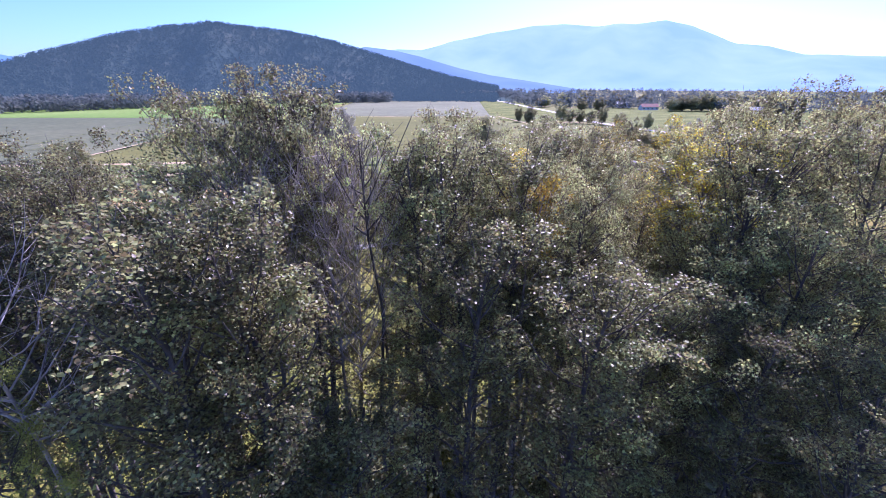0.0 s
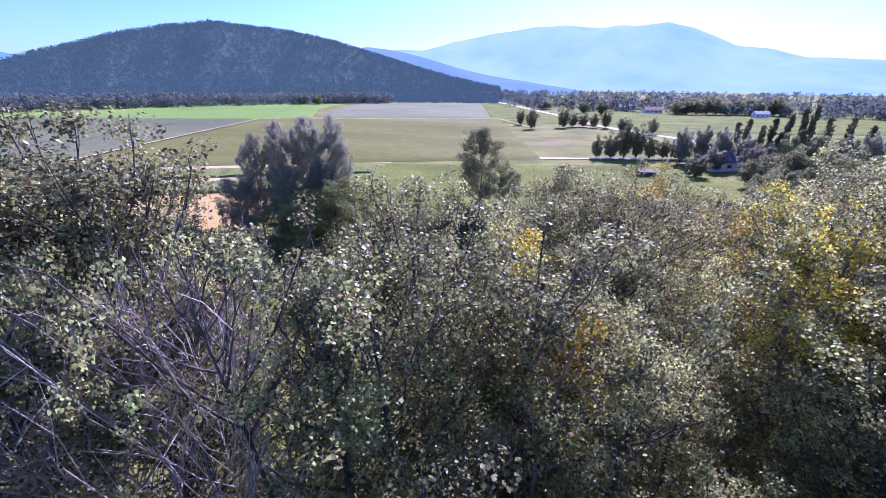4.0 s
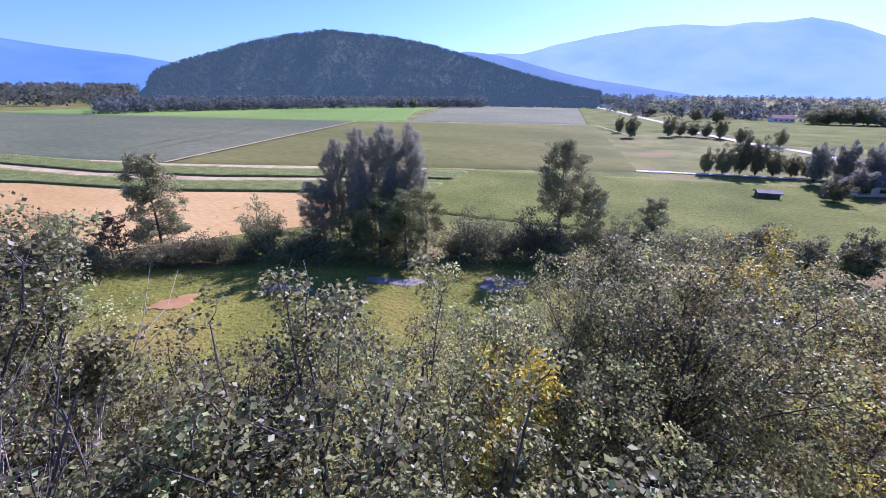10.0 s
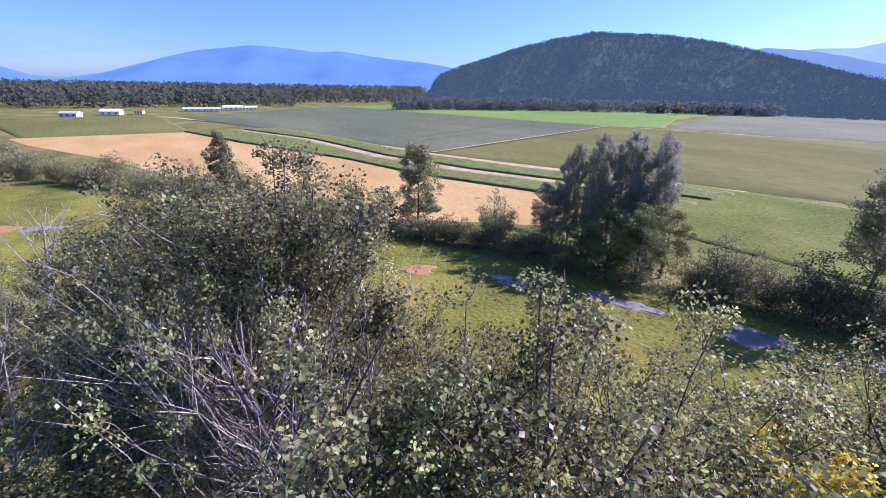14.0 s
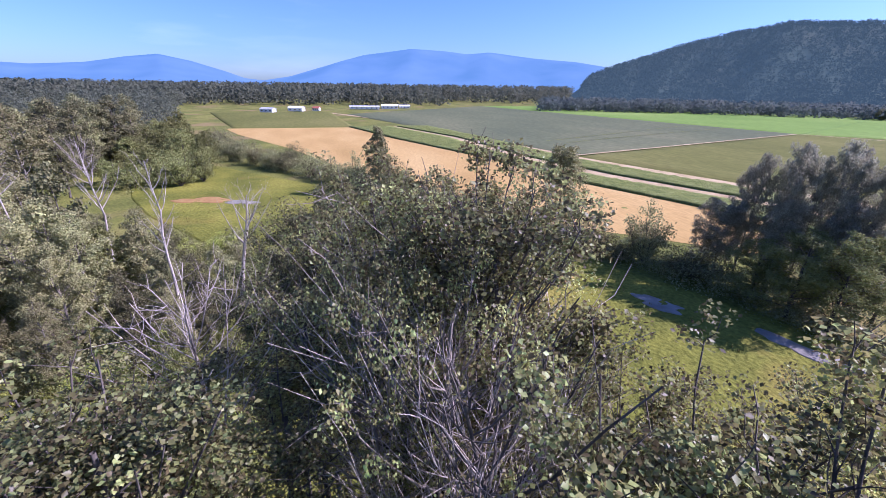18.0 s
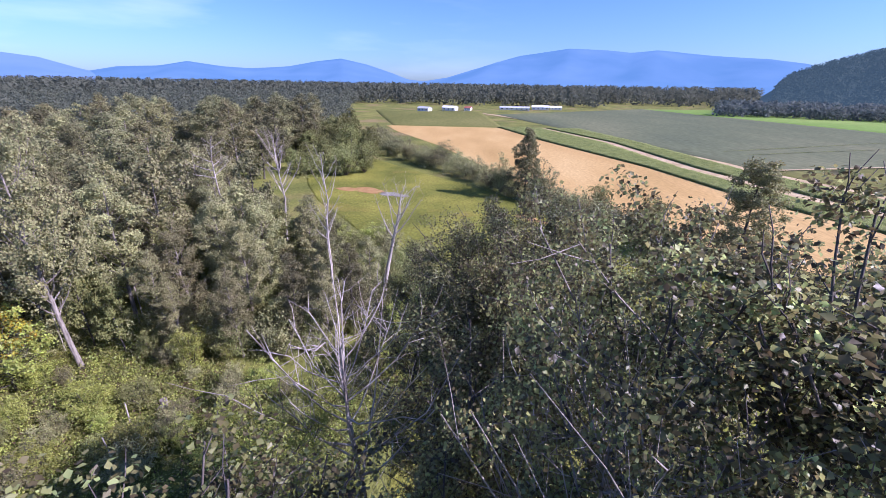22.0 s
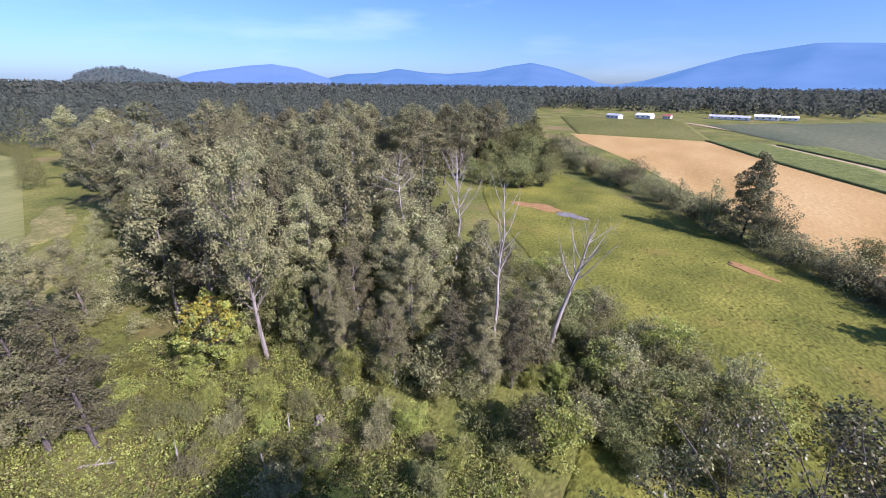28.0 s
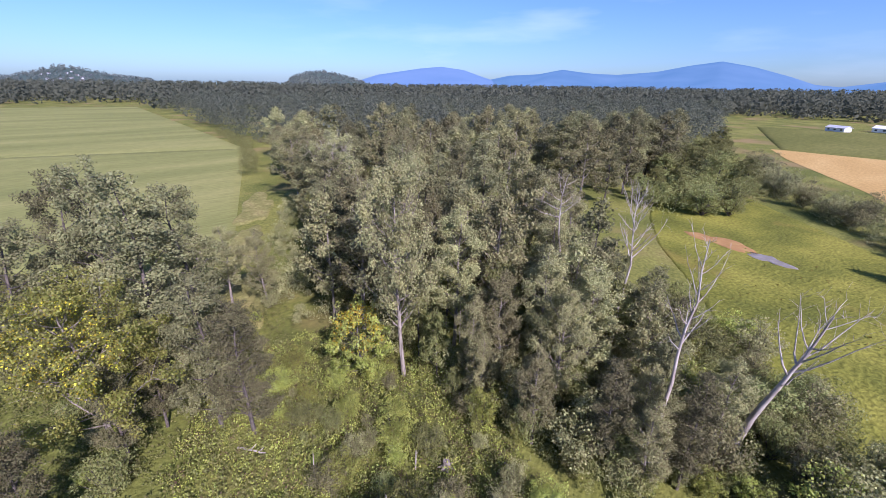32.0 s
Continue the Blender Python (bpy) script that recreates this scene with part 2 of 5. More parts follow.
M_SNAG = material("weathered_snag", ((0.22, 0.185, 0.16), (0.37, 0.33, 0.295), (0.52, 0.48, 0.43)), scale=3, rough=0.85, bump=0.5, bump_scale=16, stretch=(1, 1, 0.2))
M_GROUND = material("grass_ground", ((0.10, 0.118, 0.028), (0.15, 0.16, 0.038), (0.215, 0.213, 0.056)), scale=0.05, detail=9, rough=0.95, fine=(1.6, 0.7), bump=0.7, bump_scale=2.5, bump_distance=0.3, second=((0.24, 0.18, 0.08), 0.035, 0.54, 0.68), spec=0.1)
M_MARSH = material("marsh_grass", ((0.105, 0.118, 0.022), (0.16, 0.166, 0.029), (0.225, 0.22, 0.041)), scale=0.09, detail=9, rough=0.95, fine=(1.8, 0.75), bump=0.8, bump_scale=1.8, bump_distance=0.35, second=((0.26, 0.20, 0.05), 0.05, 0.58, 0.72), spec=0.1)
M_STUBBLE = material("stubble", ((0.345, 0.23, 0.08), (0.425, 0.287, 0.106), (0.485, 0.345, 0.14)), scale=0.03, detail=8, rough=0.95, fine=(0.9, 0.35), bump=0.4, bump_scale=4, stretch=(0.5, 1.4, 1), spec=0.05)
M_CORN = material("standing_corn", ((0.12, 0.15, 0.04), (0.16, 0.19, 0.05), (0.20, 0.225, 0.07)), scale=0.35, detail=8, rough=0.9, fine=(2.5, 0.8), bump=1.0, bump_scale=3, bump_distance=0.5, spec=0.1)
M_OLIVE = material("olive_crop", ((0.11, 0.12, 0.032), (0.138, 0.143, 0.04), (0.175, 0.172, 0.054)), scale=0.02, detail=9, rough=0.95, fine=(0.5, 0.4), bump=0.5, bump_scale=3, spec=0.05, stretch=(0.35, 1, 1))
M_DARKCROP = material("dark_crop", ((0.095, 0.115, 0.065), (0.12, 0.137, 0.073), (0.15, 0.16, 0.085)), scale=0.018, detail=9, rough=0.95, fine=(0.4, 0.4), bump=0.5, bump_scale=3, spec=0.05, stretch=(0.4, 1, 1))
M_BRIGHT = material("bright_grass_field", ((0.13, 0.22, 0.045), (0.16, 0.255, 0.055), (0.20, 0.28, 0.07)), scale=0.01, detail=8, rough=0.95, fine=(0.2, 0.3), spec=0.05)
M_GREYCROP = material("grey_ploughed_field", ((0.145, 0.16, 0.088), (0.175, 0.19, 0.105), (0.205, 0.212, 0.12)), scale=0.012, detail=9, rough=0.95, fine=(0.2, 0.4), spec=0.05)
M_MEADOW = material("light_meadow", ((0.10, 0.125, 0.026), (0.135, 0.158, 0.034), (0.185, 0.20, 0.05)), scale=0.05, detail=9, rough=0.95, fine=(1.0, 0.6), bump=0.8, bump_scale=2, bump_distance=0.4, spec=0.05)
M_LEFTFIELD = material("striped_green_field", ((0.165, 0.18, 0.058), (0.205, 0.215, 0.07), (0.255, 0.255, 0.09)), scale=0.03, detail=8, rough=0.95, fine=(0.8, 0.4), bump=0.6, bump_scale=2, stretch=(0.3, 1.5, 1), spec=0.1)
M_DRYGRASS = material("dry_grass", ((0.16, 0.16, 0.05), (0.205, 0.195, 0.066), (0.26, 0.232, 0.088)), scale=0.3, detail=8, rough=0.95, fine=(1.5, 0.6), spec=0.1)
M_TAN = material("dirt_track", ((0.33, 0.25, 0.13), (0.42, 0.325, 0.175), (0.50, 0.40, 0.24)), scale=0.2, detail=8, rough=0.95, fine=(2, 0.4), spec=0.1)
M_PALE_ROAD = material("pale_road", ((0.42, 0.40, 0.36), (0.50, 0.48, 0.44), (0.58, 0.56, 0.52)), scale=0.2, rough=0.9, spec=0.1)
M_MUD = material("grey_mud", ((0.17, 0.155, 0.135), (0.22, 0.205, 0.185), (0.28, 0.26, 0.235)), scale=0.5, detail=8, rough=0.6, bump=0.3, bump_scale=6, spec=0.3)
M_RUST = material("rust_mud", ((0.28, 0.165, 0.055), (0.34, 0.19, 0.07), (0.36, 0.23, 0.085)), scale=0.5, detail=8, rough=0.8, bump=0.3, bump_scale=6)
M_WATER = material("shallow_water", ((0.12, 0.115, 0.10), (0.17, 0.16, 0.14)), scale=0.6, rough=0.45, spec=0.35, bump=0.3, bump_scale=5)
M_WHITE = material("white_metal_sheet", ((0.72, 0.72, 0.72), (0.82, 0.82, 0.81)), scale=0.4, rough=0.5)
M_GREYROOF = material("grey_roof", ((0.42, 0.44, 0.48), (0.55, 0.57, 0.60)), scale=0.4, rough=0.5)
M_REDROOF = material("red_brown_roof", ((0.30, 0.10, 0.07), (0.38, 0.14, 0.10)), scale=0.6, rough=0.7)
M_DARKROOF = material("dark_roof", ((0.10, 0.09, 0.09), (0.16, 0.15, 0.15)), scale=0.6, rough=0.8)
M_GLASS = material("window_glass", ((0.03, 0.035, 0.04), (0.05, 0.055, 0.06)), scale=1, rough=0.1, spec=0.6)
M_DARKWOOD = material("dark_wood", ((0.09, 0.07, 0.06), (0.15, 0.12, 0.10)), scale=4, rough=0.85)


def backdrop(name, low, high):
    """Far hazy ridge: daylight scattered in the air before it, painted in as emission."""
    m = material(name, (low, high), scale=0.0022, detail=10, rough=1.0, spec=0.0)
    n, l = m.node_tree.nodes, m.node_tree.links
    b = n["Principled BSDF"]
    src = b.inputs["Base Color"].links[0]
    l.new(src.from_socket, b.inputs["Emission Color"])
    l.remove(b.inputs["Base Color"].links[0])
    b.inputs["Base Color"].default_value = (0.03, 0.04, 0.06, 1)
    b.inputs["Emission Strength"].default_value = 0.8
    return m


# ---- mesh helpers ----
def part(name, bm, mat, parent=None, label=""):
    me = bpy.data.meshes.new(name)
    bm.to_mesh(me)
    bm.free()
    me.materials.append(mat)
    ob = new(name, me)
    if parent is not None:
        ob.parent = parent
    if label:
        ob["label"] = label
    return ob


def mesh_of(name, verts, faces, mat, smooth=False):
    me = bpy.data.meshes.new(name)
    verts, faces = np.asarray(verts, np.float32), np.asarray(faces, np.int32)
    k = faces.shape[1]
    me.vertices.add(len(verts))
    me.vertices.foreach_set("co", verts.ravel())
    me.loops.add(faces.size)
    me.loops.foreach_set("vertex_index", faces.ravel())
    me.polygons.add(len(faces))
    me.polygons.foreach_set("loop_start", np.arange(0, faces.size, k, dtype=np.int32))
    me.update(calc_edges=True)
    if smooth:
        me.polygons.foreach_set("use_smooth", np.ones(len(faces), bool))
    me.materials.append(mat)
    return me


def tubes(paths, sides=6):
    """Tapered limbs: each path is (points, radii). Faces are quads."""
    V, Fc, base = [], [], 0
    ang = np.arange(sides) * 2 * np.pi / sides
    for pts, rad in paths:
        pts, rad = np.asarray(pts, float), np.asarray(rad, float)
        d = np.gradient(pts, axis=0)
        d /= np.linalg.norm(d, axis=1)[:, None] + 1e-9
        ref = np.where(np.abs(d[:, 2:3]) > 0.8, np.array([[1.0, 0, 0]]), np.array([[0, 0, 1.0]]))
        u = np.cross(d, ref)
        u /= np.linalg.norm(u, axis=1)[:, None] + 1e-9
        w = np.cross(d, u)
        ring = pts[:, None] + rad[:, None, None] * (np.cos(ang)[None, :, None] * u[:, None] + np.sin(ang)[None, :, None] * w[:, None])
        V.append(ring.reshape(-1, 3))
        k = len(pts)
        i = np.arange(k - 1)[:, None] * sides + np.arange(sides)[None]
        j = np.arange(k - 1)[:, None] * sides + (np.arange(sides)[None] + 1) % sides
        Fc.append(np.stack([i, j, j + sides, i + sides], -1).reshape(-1, 4) + base)
        base += k * sides
    return np.concatenate(V), np.concatenate(Fc)


def leaves(pos, size, rng, droop=0.3, flat=0.8, out=None, loose=0.65):
    """Folded leaf blades at pos, each of two triangles; out: the way each blade faces, with loose scatter about it."""
    n = len(pos)
    a = rng.normal(size=(n, 3))
    a[:, 2] -= droop
    a /= np.linalg.norm(a, axis=1)[:, None]
    nr = rng.normal(size=(n, 3))
    if out is None:
        nr[:, 2] += flat
    else:
        nr = nr * loose + out
    s = np.cross(a, nr)
    s /= np.linalg.norm(s, axis=1)[:, None] + 1e-9
    nn = np.cross(s, a)
    L = (size * rng.uniform(0.6, 1.25, n))[:, None]
    v = np.stack([pos, pos + a * L * 0.42 + s * L * 0.40 + nn * L * 0.10, pos + a * L, pos + a * L * 0.42 - s * L * 0.40 + nn * L * 0.10], 1)
    i = np.arange(n)[:, None] * 4
    f = np.concatenate([i + np.array([[0, 1, 2]]), i + np.array([[0, 2, 3]])], 1).reshape(-1, 3)
    return v.reshape(-1, 3), f


def skeleton(rng, h, base, radius, limbs, trunk_r, lift=0.75, shape="oval", lean=0.03, twigs=5, twig_len=0.35):
    """Trunk, limbs and twigs of a tree of height h, whose crown begins at base."""
    k = 9
    s = np.linspace(0, 1, k)
    off = np.cumsum(rng.normal(size=(k, 2)) * 0.012 * h, axis=0) * s[:, None]
    off += rng.normal(size=2) * lean * h * s[:, None]
    off -= off[-1] * (s ** 2)[:, None] * 0.7
    trunk = np.column_stack([off, s * h * 0.97])
    paths = [(trunk, trunk_r * (1 - 0.9 * s ** 0.9) + 0.012)]
    ends = []
    for q in range(limbs):
        u = (q + rng.uniform(0.2, 0.8)) / limbs
        z = base + (h * 0.97 - base) * u
        p0 = np.array([np.interp(z, trunk[:, 2], trunk[:, 0]), np.interp(z, trunk[:, 2], trunk[:, 1]), z])
        if shape == "oval":
            prof = np.sin(np.pi * min(1.0, 0.18 + 0.85 * u) ** 0.9) ** 0.7
        elif shape == "broad":
            prof = 0.45 + 0.55 * np.sin(np.pi * min(1.0, 0.12 + 0.78 * u))
        elif shape == "column":
            prof = 0.75 * (1 - u) ** 0.35 + 0.12
        elif shape == "cone":
            prof = (1 - u) ** 0.8 + 0.06
        else:
            prof = np.sqrt(max(0.03, 1 - u * u))
        L = radius * max(prof, 0.12) * rng.uniform(0.7, 1.2)
        az = q * 2.399 + rng.uniform(-0.5, 0.5)
        up = lift * rng.uniform(0.6, 1.4)
        if shape == "broad":
            up *= 0.7 + 1.3 * u * u
            z = max(base * 0.8, min(z, h - up * L * rng.uniform(0.85, 1.25)))
            p0 = np.array([np.interp(z, trunk[:, 2], trunk[:, 0]), np.interp(z, trunk[:, 2], trunk[:, 1]), z])
        d = np.array([np.cos(az), np.sin(az), 0])
        c = np.linspace(0, 1, 5)
        pts = p0 + d * L * c[:, None] + np.array([0, 0, 1.0]) * (up * L * c ** 1.3)[:, None] + rng.normal(size=(5, 3)) * 0.04 * L * c[:, None]
        pts[:, 2] = np.minimum(pts[:, 2], h * 1.01)
        r0 = max(0.014, trunk_r * 0.34 * (1 - 0.7 * u) * min(1.0, L / radius + 0.3))
        paths.append((pts, np.linspace(r0, 0.010, 5)))
        ends.append((pts, L))
    tw = []
    for pts, L in ends:
        for _ in range(twigs):
            c = rng.uniform(0.25, 1.0)
            p0 = np.array([np.interp(c, np.linspace(0, 1, 5), pts[:, i]) for i in range(3)])
            d = rng.normal(size=3) + (pts[-1] - pts[0]) / (L + 1e-6) * 0.8 + np.array([0, 0, 0.45])
            d /= np.linalg.norm(d)
            ln = L * twig_len * rng.uniform(0.5, 1.3) + 0.15
            p1 = p0 + d * ln
            tw.append((np.stack([p0, (p0 + p1) / 2 + rng.normal(size=3) * 0.05 * ln, p1]), np.array([0.010, 0.007, 0.004]) * max(1.0, radius / 3)))
    return paths, tw


def crown_points(rng, paths, tw, n, spread, low=-1e9, high=1e9, bunch=9):
    """Leaf places along the twigs and the way each leaf faces: rounded tufts with gaps between them."""
    segs = [p for p, _ in tw] + [p[2:] for p, _ in paths[1:]] + [paths[0][0][-2:]]
    segs = [p for p in segs if low <= p[:, 2].mean() <= high] or segs
    w = np.array([np.linalg.norm(p[-1] - p[0]) for p in segs]) + 0.1
    k = max(1, n // bunch)
    pick = rng.choice(len(segs), k, p=w / w.sum())
    c = rng.uniform(0.45, 1.1, k)
    mids = np.array([segs[i][0] + (segs[i][-1] - segs[i][0]) * t for i, t in zip(pick, c)]) + rng.normal(size=(k, 3)) * spread * 0.3
    axis = np.stack([np.interp(mids[:, 2], paths[0][0][:, 2], paths[0][0][:, i]) for i in range(2)] + [mids[:, 2] - 1.0], 1)
    away = mids - axis
    away /= np.linalg.norm(away, axis=1)[:, None] + 1e-9
    d = rng.normal(size=(k * bunch, 3))
    d /= np.linalg.norm(d, axis=1)[:, None]
    r = np.repeat(rng.uniform(0.7, 1.5, (k, 1)), bunch, axis=0) * spread * rng.uniform(0.25, 1.0, (k * bunch, 1)) ** 0.5
    pos = np.repeat(mids, bunch, axis=0) + d * r * np.array([[1.25, 1.25, 0.95]])
    return pos, d * 0.8 + np.repeat(away, bunch, axis=0) * 0.5 + np.array([[0, 0, 0.35]])


def build_tree(seed, name, h, base, radius, limbs, n_leaf, leaf, bark, foliage, label, category="tree", trunk_r=0.16, shape="oval", lift=0.75,
               spread=0.16, twigs=5, twig_len=0.35, low=-1e9, high=1e9, sides=6, accent=None, lean=0.03, bare=0, bare_from=0.45, bare_to=0.86, group="", split=False, flat=0.8, bunch=30, loose=0.65):
    """One tree: trunk, limbs and a crown of single leaves."""
    rng = np.random.default_rng(seed)
    paths, tw = skeleton(rng, h, base, radius, limbs, trunk_r, lift, shape, lean, twigs, twig_len)
    ob = tagged(new(name), label, category, group)
    v, f = tubes(paths[:1], 8)
    trunk = new("trunk", mesh_of("trunk", v, f, bark, True))
    trunk.parent = ob
    if split:
        for p in paths[1:]:
            v, f = tubes([p], 5)
            limb = new("branch", mesh_of("branch", v, f, bark, True))
            limb.parent = ob
        v, f = tubes(tw, 3)
    else:
        v, f = tubes(paths[1:] + tw, max(3, sides - 2))
    limb = tagged(new("twigwork", mesh_of("twigwork", v, f, bark, True)), kind="stuff")
    limb.parent = ob
    if bare:
        b_rng = np.random.default_rng(seed + 500)
        bp, bt = skeleton(b_rng, h * bare_to, h * bare_from, radius * 1.12, bare, trunk_r * 0.6, lift * 1.9, "dome", lean, 9, 0.6)
        bt = [(p, r * 1.15) for p, r in bt]
        for p in bp[1:]:
            v, f = tubes([p], 4)
            dead = new("dead_branch", mesh_of("dead_branch", v, f, M_DEADWOOD, True))
            dead.parent = ob
        v, f = tubes(bt, 3)
        dead = tagged(new("dead_twigwork", mesh_of("dead_twigwork", v, f, M_DEADWOOD, True)), "pale grey leafless dead twigs", kind="stuff")
        dead.parent = ob
    if n_leaf:
        pos, out = crown_points(rng, paths, tw, n_leaf, spread, low, high, bunch)
        if accent:
            mat, frac, centre, rad = accent
            near = np.linalg.norm((pos - np.array(centre)) / np.array(rad), axis=1) < 1.0
            near &= rng.uniform(size=len(pos)) < frac
            if near.any():
                v, f = leaves(pos[near], leaf, rng, 0.5, flat, out[near], loose)
                o2 = tagged(new("turning_crown", mesh_of("turning_crown", v, f, mat)), kind="stuff")
                o2.parent = ob
                o2["label"] = "golden yellow turning leaves"
            pos, out = pos[~near], out[~near]
        v, f = leaves(pos, leaf, rng, 0.5, flat, out, loose)
        crown = tagged(new("crown", mesh_of("crown", v, f, foliage)), kind="stuff")
        crown.parent = ob
    return ob


def put(ob, x, y, turn=0.0, size=1.0, tall=None, z=0.0):
    """Stands a thing at x, y."""
    ob.matrix_basis = pose(x, y, z, 0, 0, turn) @ Matrix.Diagonal((size, size, tall or size, 1))
    return ob


def again(ob, x, y, turn=0.0, size=1.0, tall=None, label=""):
    c = copy_thing(ob, pose(x, y, 0, 0, 0, turn))
    c.scale = (size, size, tall or size)
    if label:
        c["label"] = label
    return c


# ---- ground and fields ----
def sheet(name, us, vs, fn, mat, label, category, kind="structure"):
    us, vs = np.asarray(us), np.asarray(vs)
    U, V = np.meshgrid(us, vs, indexing="ij")
    P = fn(U, V).reshape(-1, 3)
    k = len(vs)
    i = (np.arange(len(us) - 1)[:, None] * k + np.arange(k - 1)[None]).ravel()
    F = np.stack([i, i + k, i + k + 1, i + 1], 1)
    ob = new(name, mesh_of(name, P, F, mat, True))
    return tagged(ob, label, category, kind=kind)


def wobble(X, Y, amp, size):
    return amp * (np.sin(X / size * 1.7 + 1.3 * np.sin(Y / size)) + np.sin(Y / size * 1.9 + 1.1 * np.sin(X / size * 0.8)) + 0.6 * np.sin((X + Y) / size * 3.1))


def ground_fn(R, A):
    X, Y = R * np.cos(A) - 40, R * np.sin(A) + 20
    Z = np.where(R < 90, wobble(X, Y, 0.06, 2.3) * np.clip((95 - R) / 20, 0, 1), 0.0) - np.where(R > 300, 0.35, 0.12)
    return np.stack([X, Y, Z], -1)


ground = sheet("ground", np.concatenate([np.linspace(0.5, 120, 120), np.linspace(150, 600, 12), np.array([1000, 2000, 3500, 4900])]),
               np.linspace(0, 2 * np.pi, 181), ground_fn, M_GROUND, "rough grassy valley floor reaching the hills", "ground")


def ribbon(name, xs, low, high, mat, label, category, z=0.0, nx=60, ny=6, bump=0.0, skirt=0.0, kind="structure"):
    """A field between two lines y = low(x) and y = high(x); skirt: how far its edges drop."""
    ux = np.linspace(xs[0], xs[-1], nx)
    uy = np.linspace(0, 1, ny)
    rng = np.random.default_rng(len(name))

    def fn(U, V):
        a, b = np.interp(U, xs, low), np.interp(U, xs, high)
        Y = a + (b - a) * V
        Z = z + rng.normal(size=U.shape) * bump
        if skirt:
            Z = np.where((V == 0) | (V == 1) | (U == ux[0]) | (U == ux[-1]), z - skirt, Z)
        return np.stack([U, Y, Z], -1)
    if skirt:
        uy = np.concatenate([[0], np.linspace(0.002, 0.998, ny), [1]])
    return sheet(name, ux, uy, fn, mat, label, category, kind)


def quad(name, a, b, c, d, mat, label, category, z=0.0, nu=24, nv=24, bump=0.0):
    """A field with corners a, b, c, d in order."""
    rng = np.random.default_rng(7 + len(name))
    a, b, c, d = [np.array(p, float) for p in (a, b, c, d)]

    def fn(U, V):
        P = (1 - U)[..., None] * ((1 - V)[..., None] * a + V[..., None] * d) + U[..., None] * ((1 - V)[..., None] * b + V[..., None] * c)
        rim = (U == 0) | (U == 1) | (V == 0) | (V == 1)
        return np.concatenate([P, np.where(rim, z - 0.34, z + rng.normal(size=U.shape) * bump)[..., None]], -1)
    return sheet(name, np.concatenate([[0], np.linspace(0.004, 0.996, nu), [1]]), np.concatenate([[0], np.linspace(0.004, 0.996, nv), [1]]), fn, mat, label, category)


def lane(name, pts, width, mat, label, category, z=0.02):
    pts = np.array(pts, float)
    t = np.concatenate([[0], np.cumsum(np.linalg.norm(np.diff(pts, axis=0), axis=1))])
    us = np.linspace(0, t[-1], 90)

    def fn(U, V):
        x, y = np.interp(U, t, pts[:, 0]), np.interp(U, t, pts[:, 1])
        dx, dy = np.gradient(x, axis=0), np.gradient(y, axis=0)
        n = np.hypot(dx, dy)
        w = width * (1 + 0.22 * np.sin(U * 0.31 + V * 4) + 0.12 * np.sin(U * 0.83 + V * 9))
        return np.stack([x - dy / n * V * w, y + dx / n * V * w, np.full(U.shape, z)], -1)
    return sheet(name, us, np.linspace(-0.5, 0.5, 4), fn, mat, label, category)


SX = (-300, -230, -160, -120, -85, -50)
STRIP_LINES = {"near": (22, 43, 70, 79, 94, 108), "one": (50, 73, 81, 92, 109, 123), "two": (55, 79, 88, 100, 116, 130),
               "track": (77, 93, 102, 115, 130, 144), "far": (84, 99, 108, 123, 138, 151)}
S = STRIP_LINES
ribbon("stubble_field", (-296, -260, -200, -150, -115, -80, -66, -50), (-54, -40, -8, 12, 26, 48, 66, 84), (22, 36, 55, 73, 80, 96, 102, 107), M_STUBBLE,
       "dry tan harvested stubble field", "field", 0.0)
ribbon("crop_strip_1", SX, S["near"], S["one"], M_CORN, "green strip of standing corn left in the stubble", "crop", 0.55, 220, 9, 0.08, 0.6)
ribbon("stubble_lane", SX, S["one"], S["two"], M_TAN, "pale cut lane between corn strips", "lane", 0.01)
ribbon("crop_strip_2", SX, S["two"], S["track"], M_CORN, "green strip of standing corn left in the stubble", "crop", 0.55, 220, 9, 0.08, 0.6)
ribbon("farm_track", (-470, -430, -314, *SX[1:]), (-8, 18, 74, *S["track"][1:]), (-1, 26, 82, *S["far"][1:]), M_TAN, "pale dirt farm track beside the crop", "track", 0.01)
quad("dark_crop_field", (-430, 27), (-160, 110), (-216, 313), (-600, 225), M_DARKCROP, "dark green crop field beyond the dirt track", "field", 0.18, bump=0.04)
quad("olive_crop_field", (-158, 110), (4, 172), (-28, 374), (-214, 313), M_OLIVE, "wide olive green crop field", "field", 0.16, bump=0.04)
lane("field_path", ((-159, 110), (-215, 313), (-150, 337), (-28, 375), (0, 300)), 1.6, M_TAN, "narrow pale path between crop fields", "path", 0.3)
lane("tyre_track", ((-196, 124), (-212, 165), (-236, 232), (-258, 300)), 0.6, M_CORN, "dark tyre track curving through the crop", "track", 0.34)
lane("tyre_track", ((-206, 121), (-226, 165), (-256, 230), (-286, 296)), 0.6, M_CORN, "dark tyre track curving through the crop", "track", 0.34)
quad("bright_field", (-600, 227), (-217, 315), (-270, 600), (-640, 560), M_BRIGHT, "bright green far grass field", "field", 0.05)
quad("bright_field", (-216, 316), (-186, 345), (-306, 607), (-320, 560), M_BRIGHT, "bright green far grass field", "field", 0.1)
quad("grey_field", (-184, 346), (-28, 376), (-100, 880), (-330, 840), M_GREYCROP, "grey brown ploughed field", "field", 0.05)
quad("light_meadow", (-66, 92), (60, 100), (60, 172), (-66, 146), M_MEADOW, "light green mown hay meadow", "meadow", 0.06, bump=0.04)
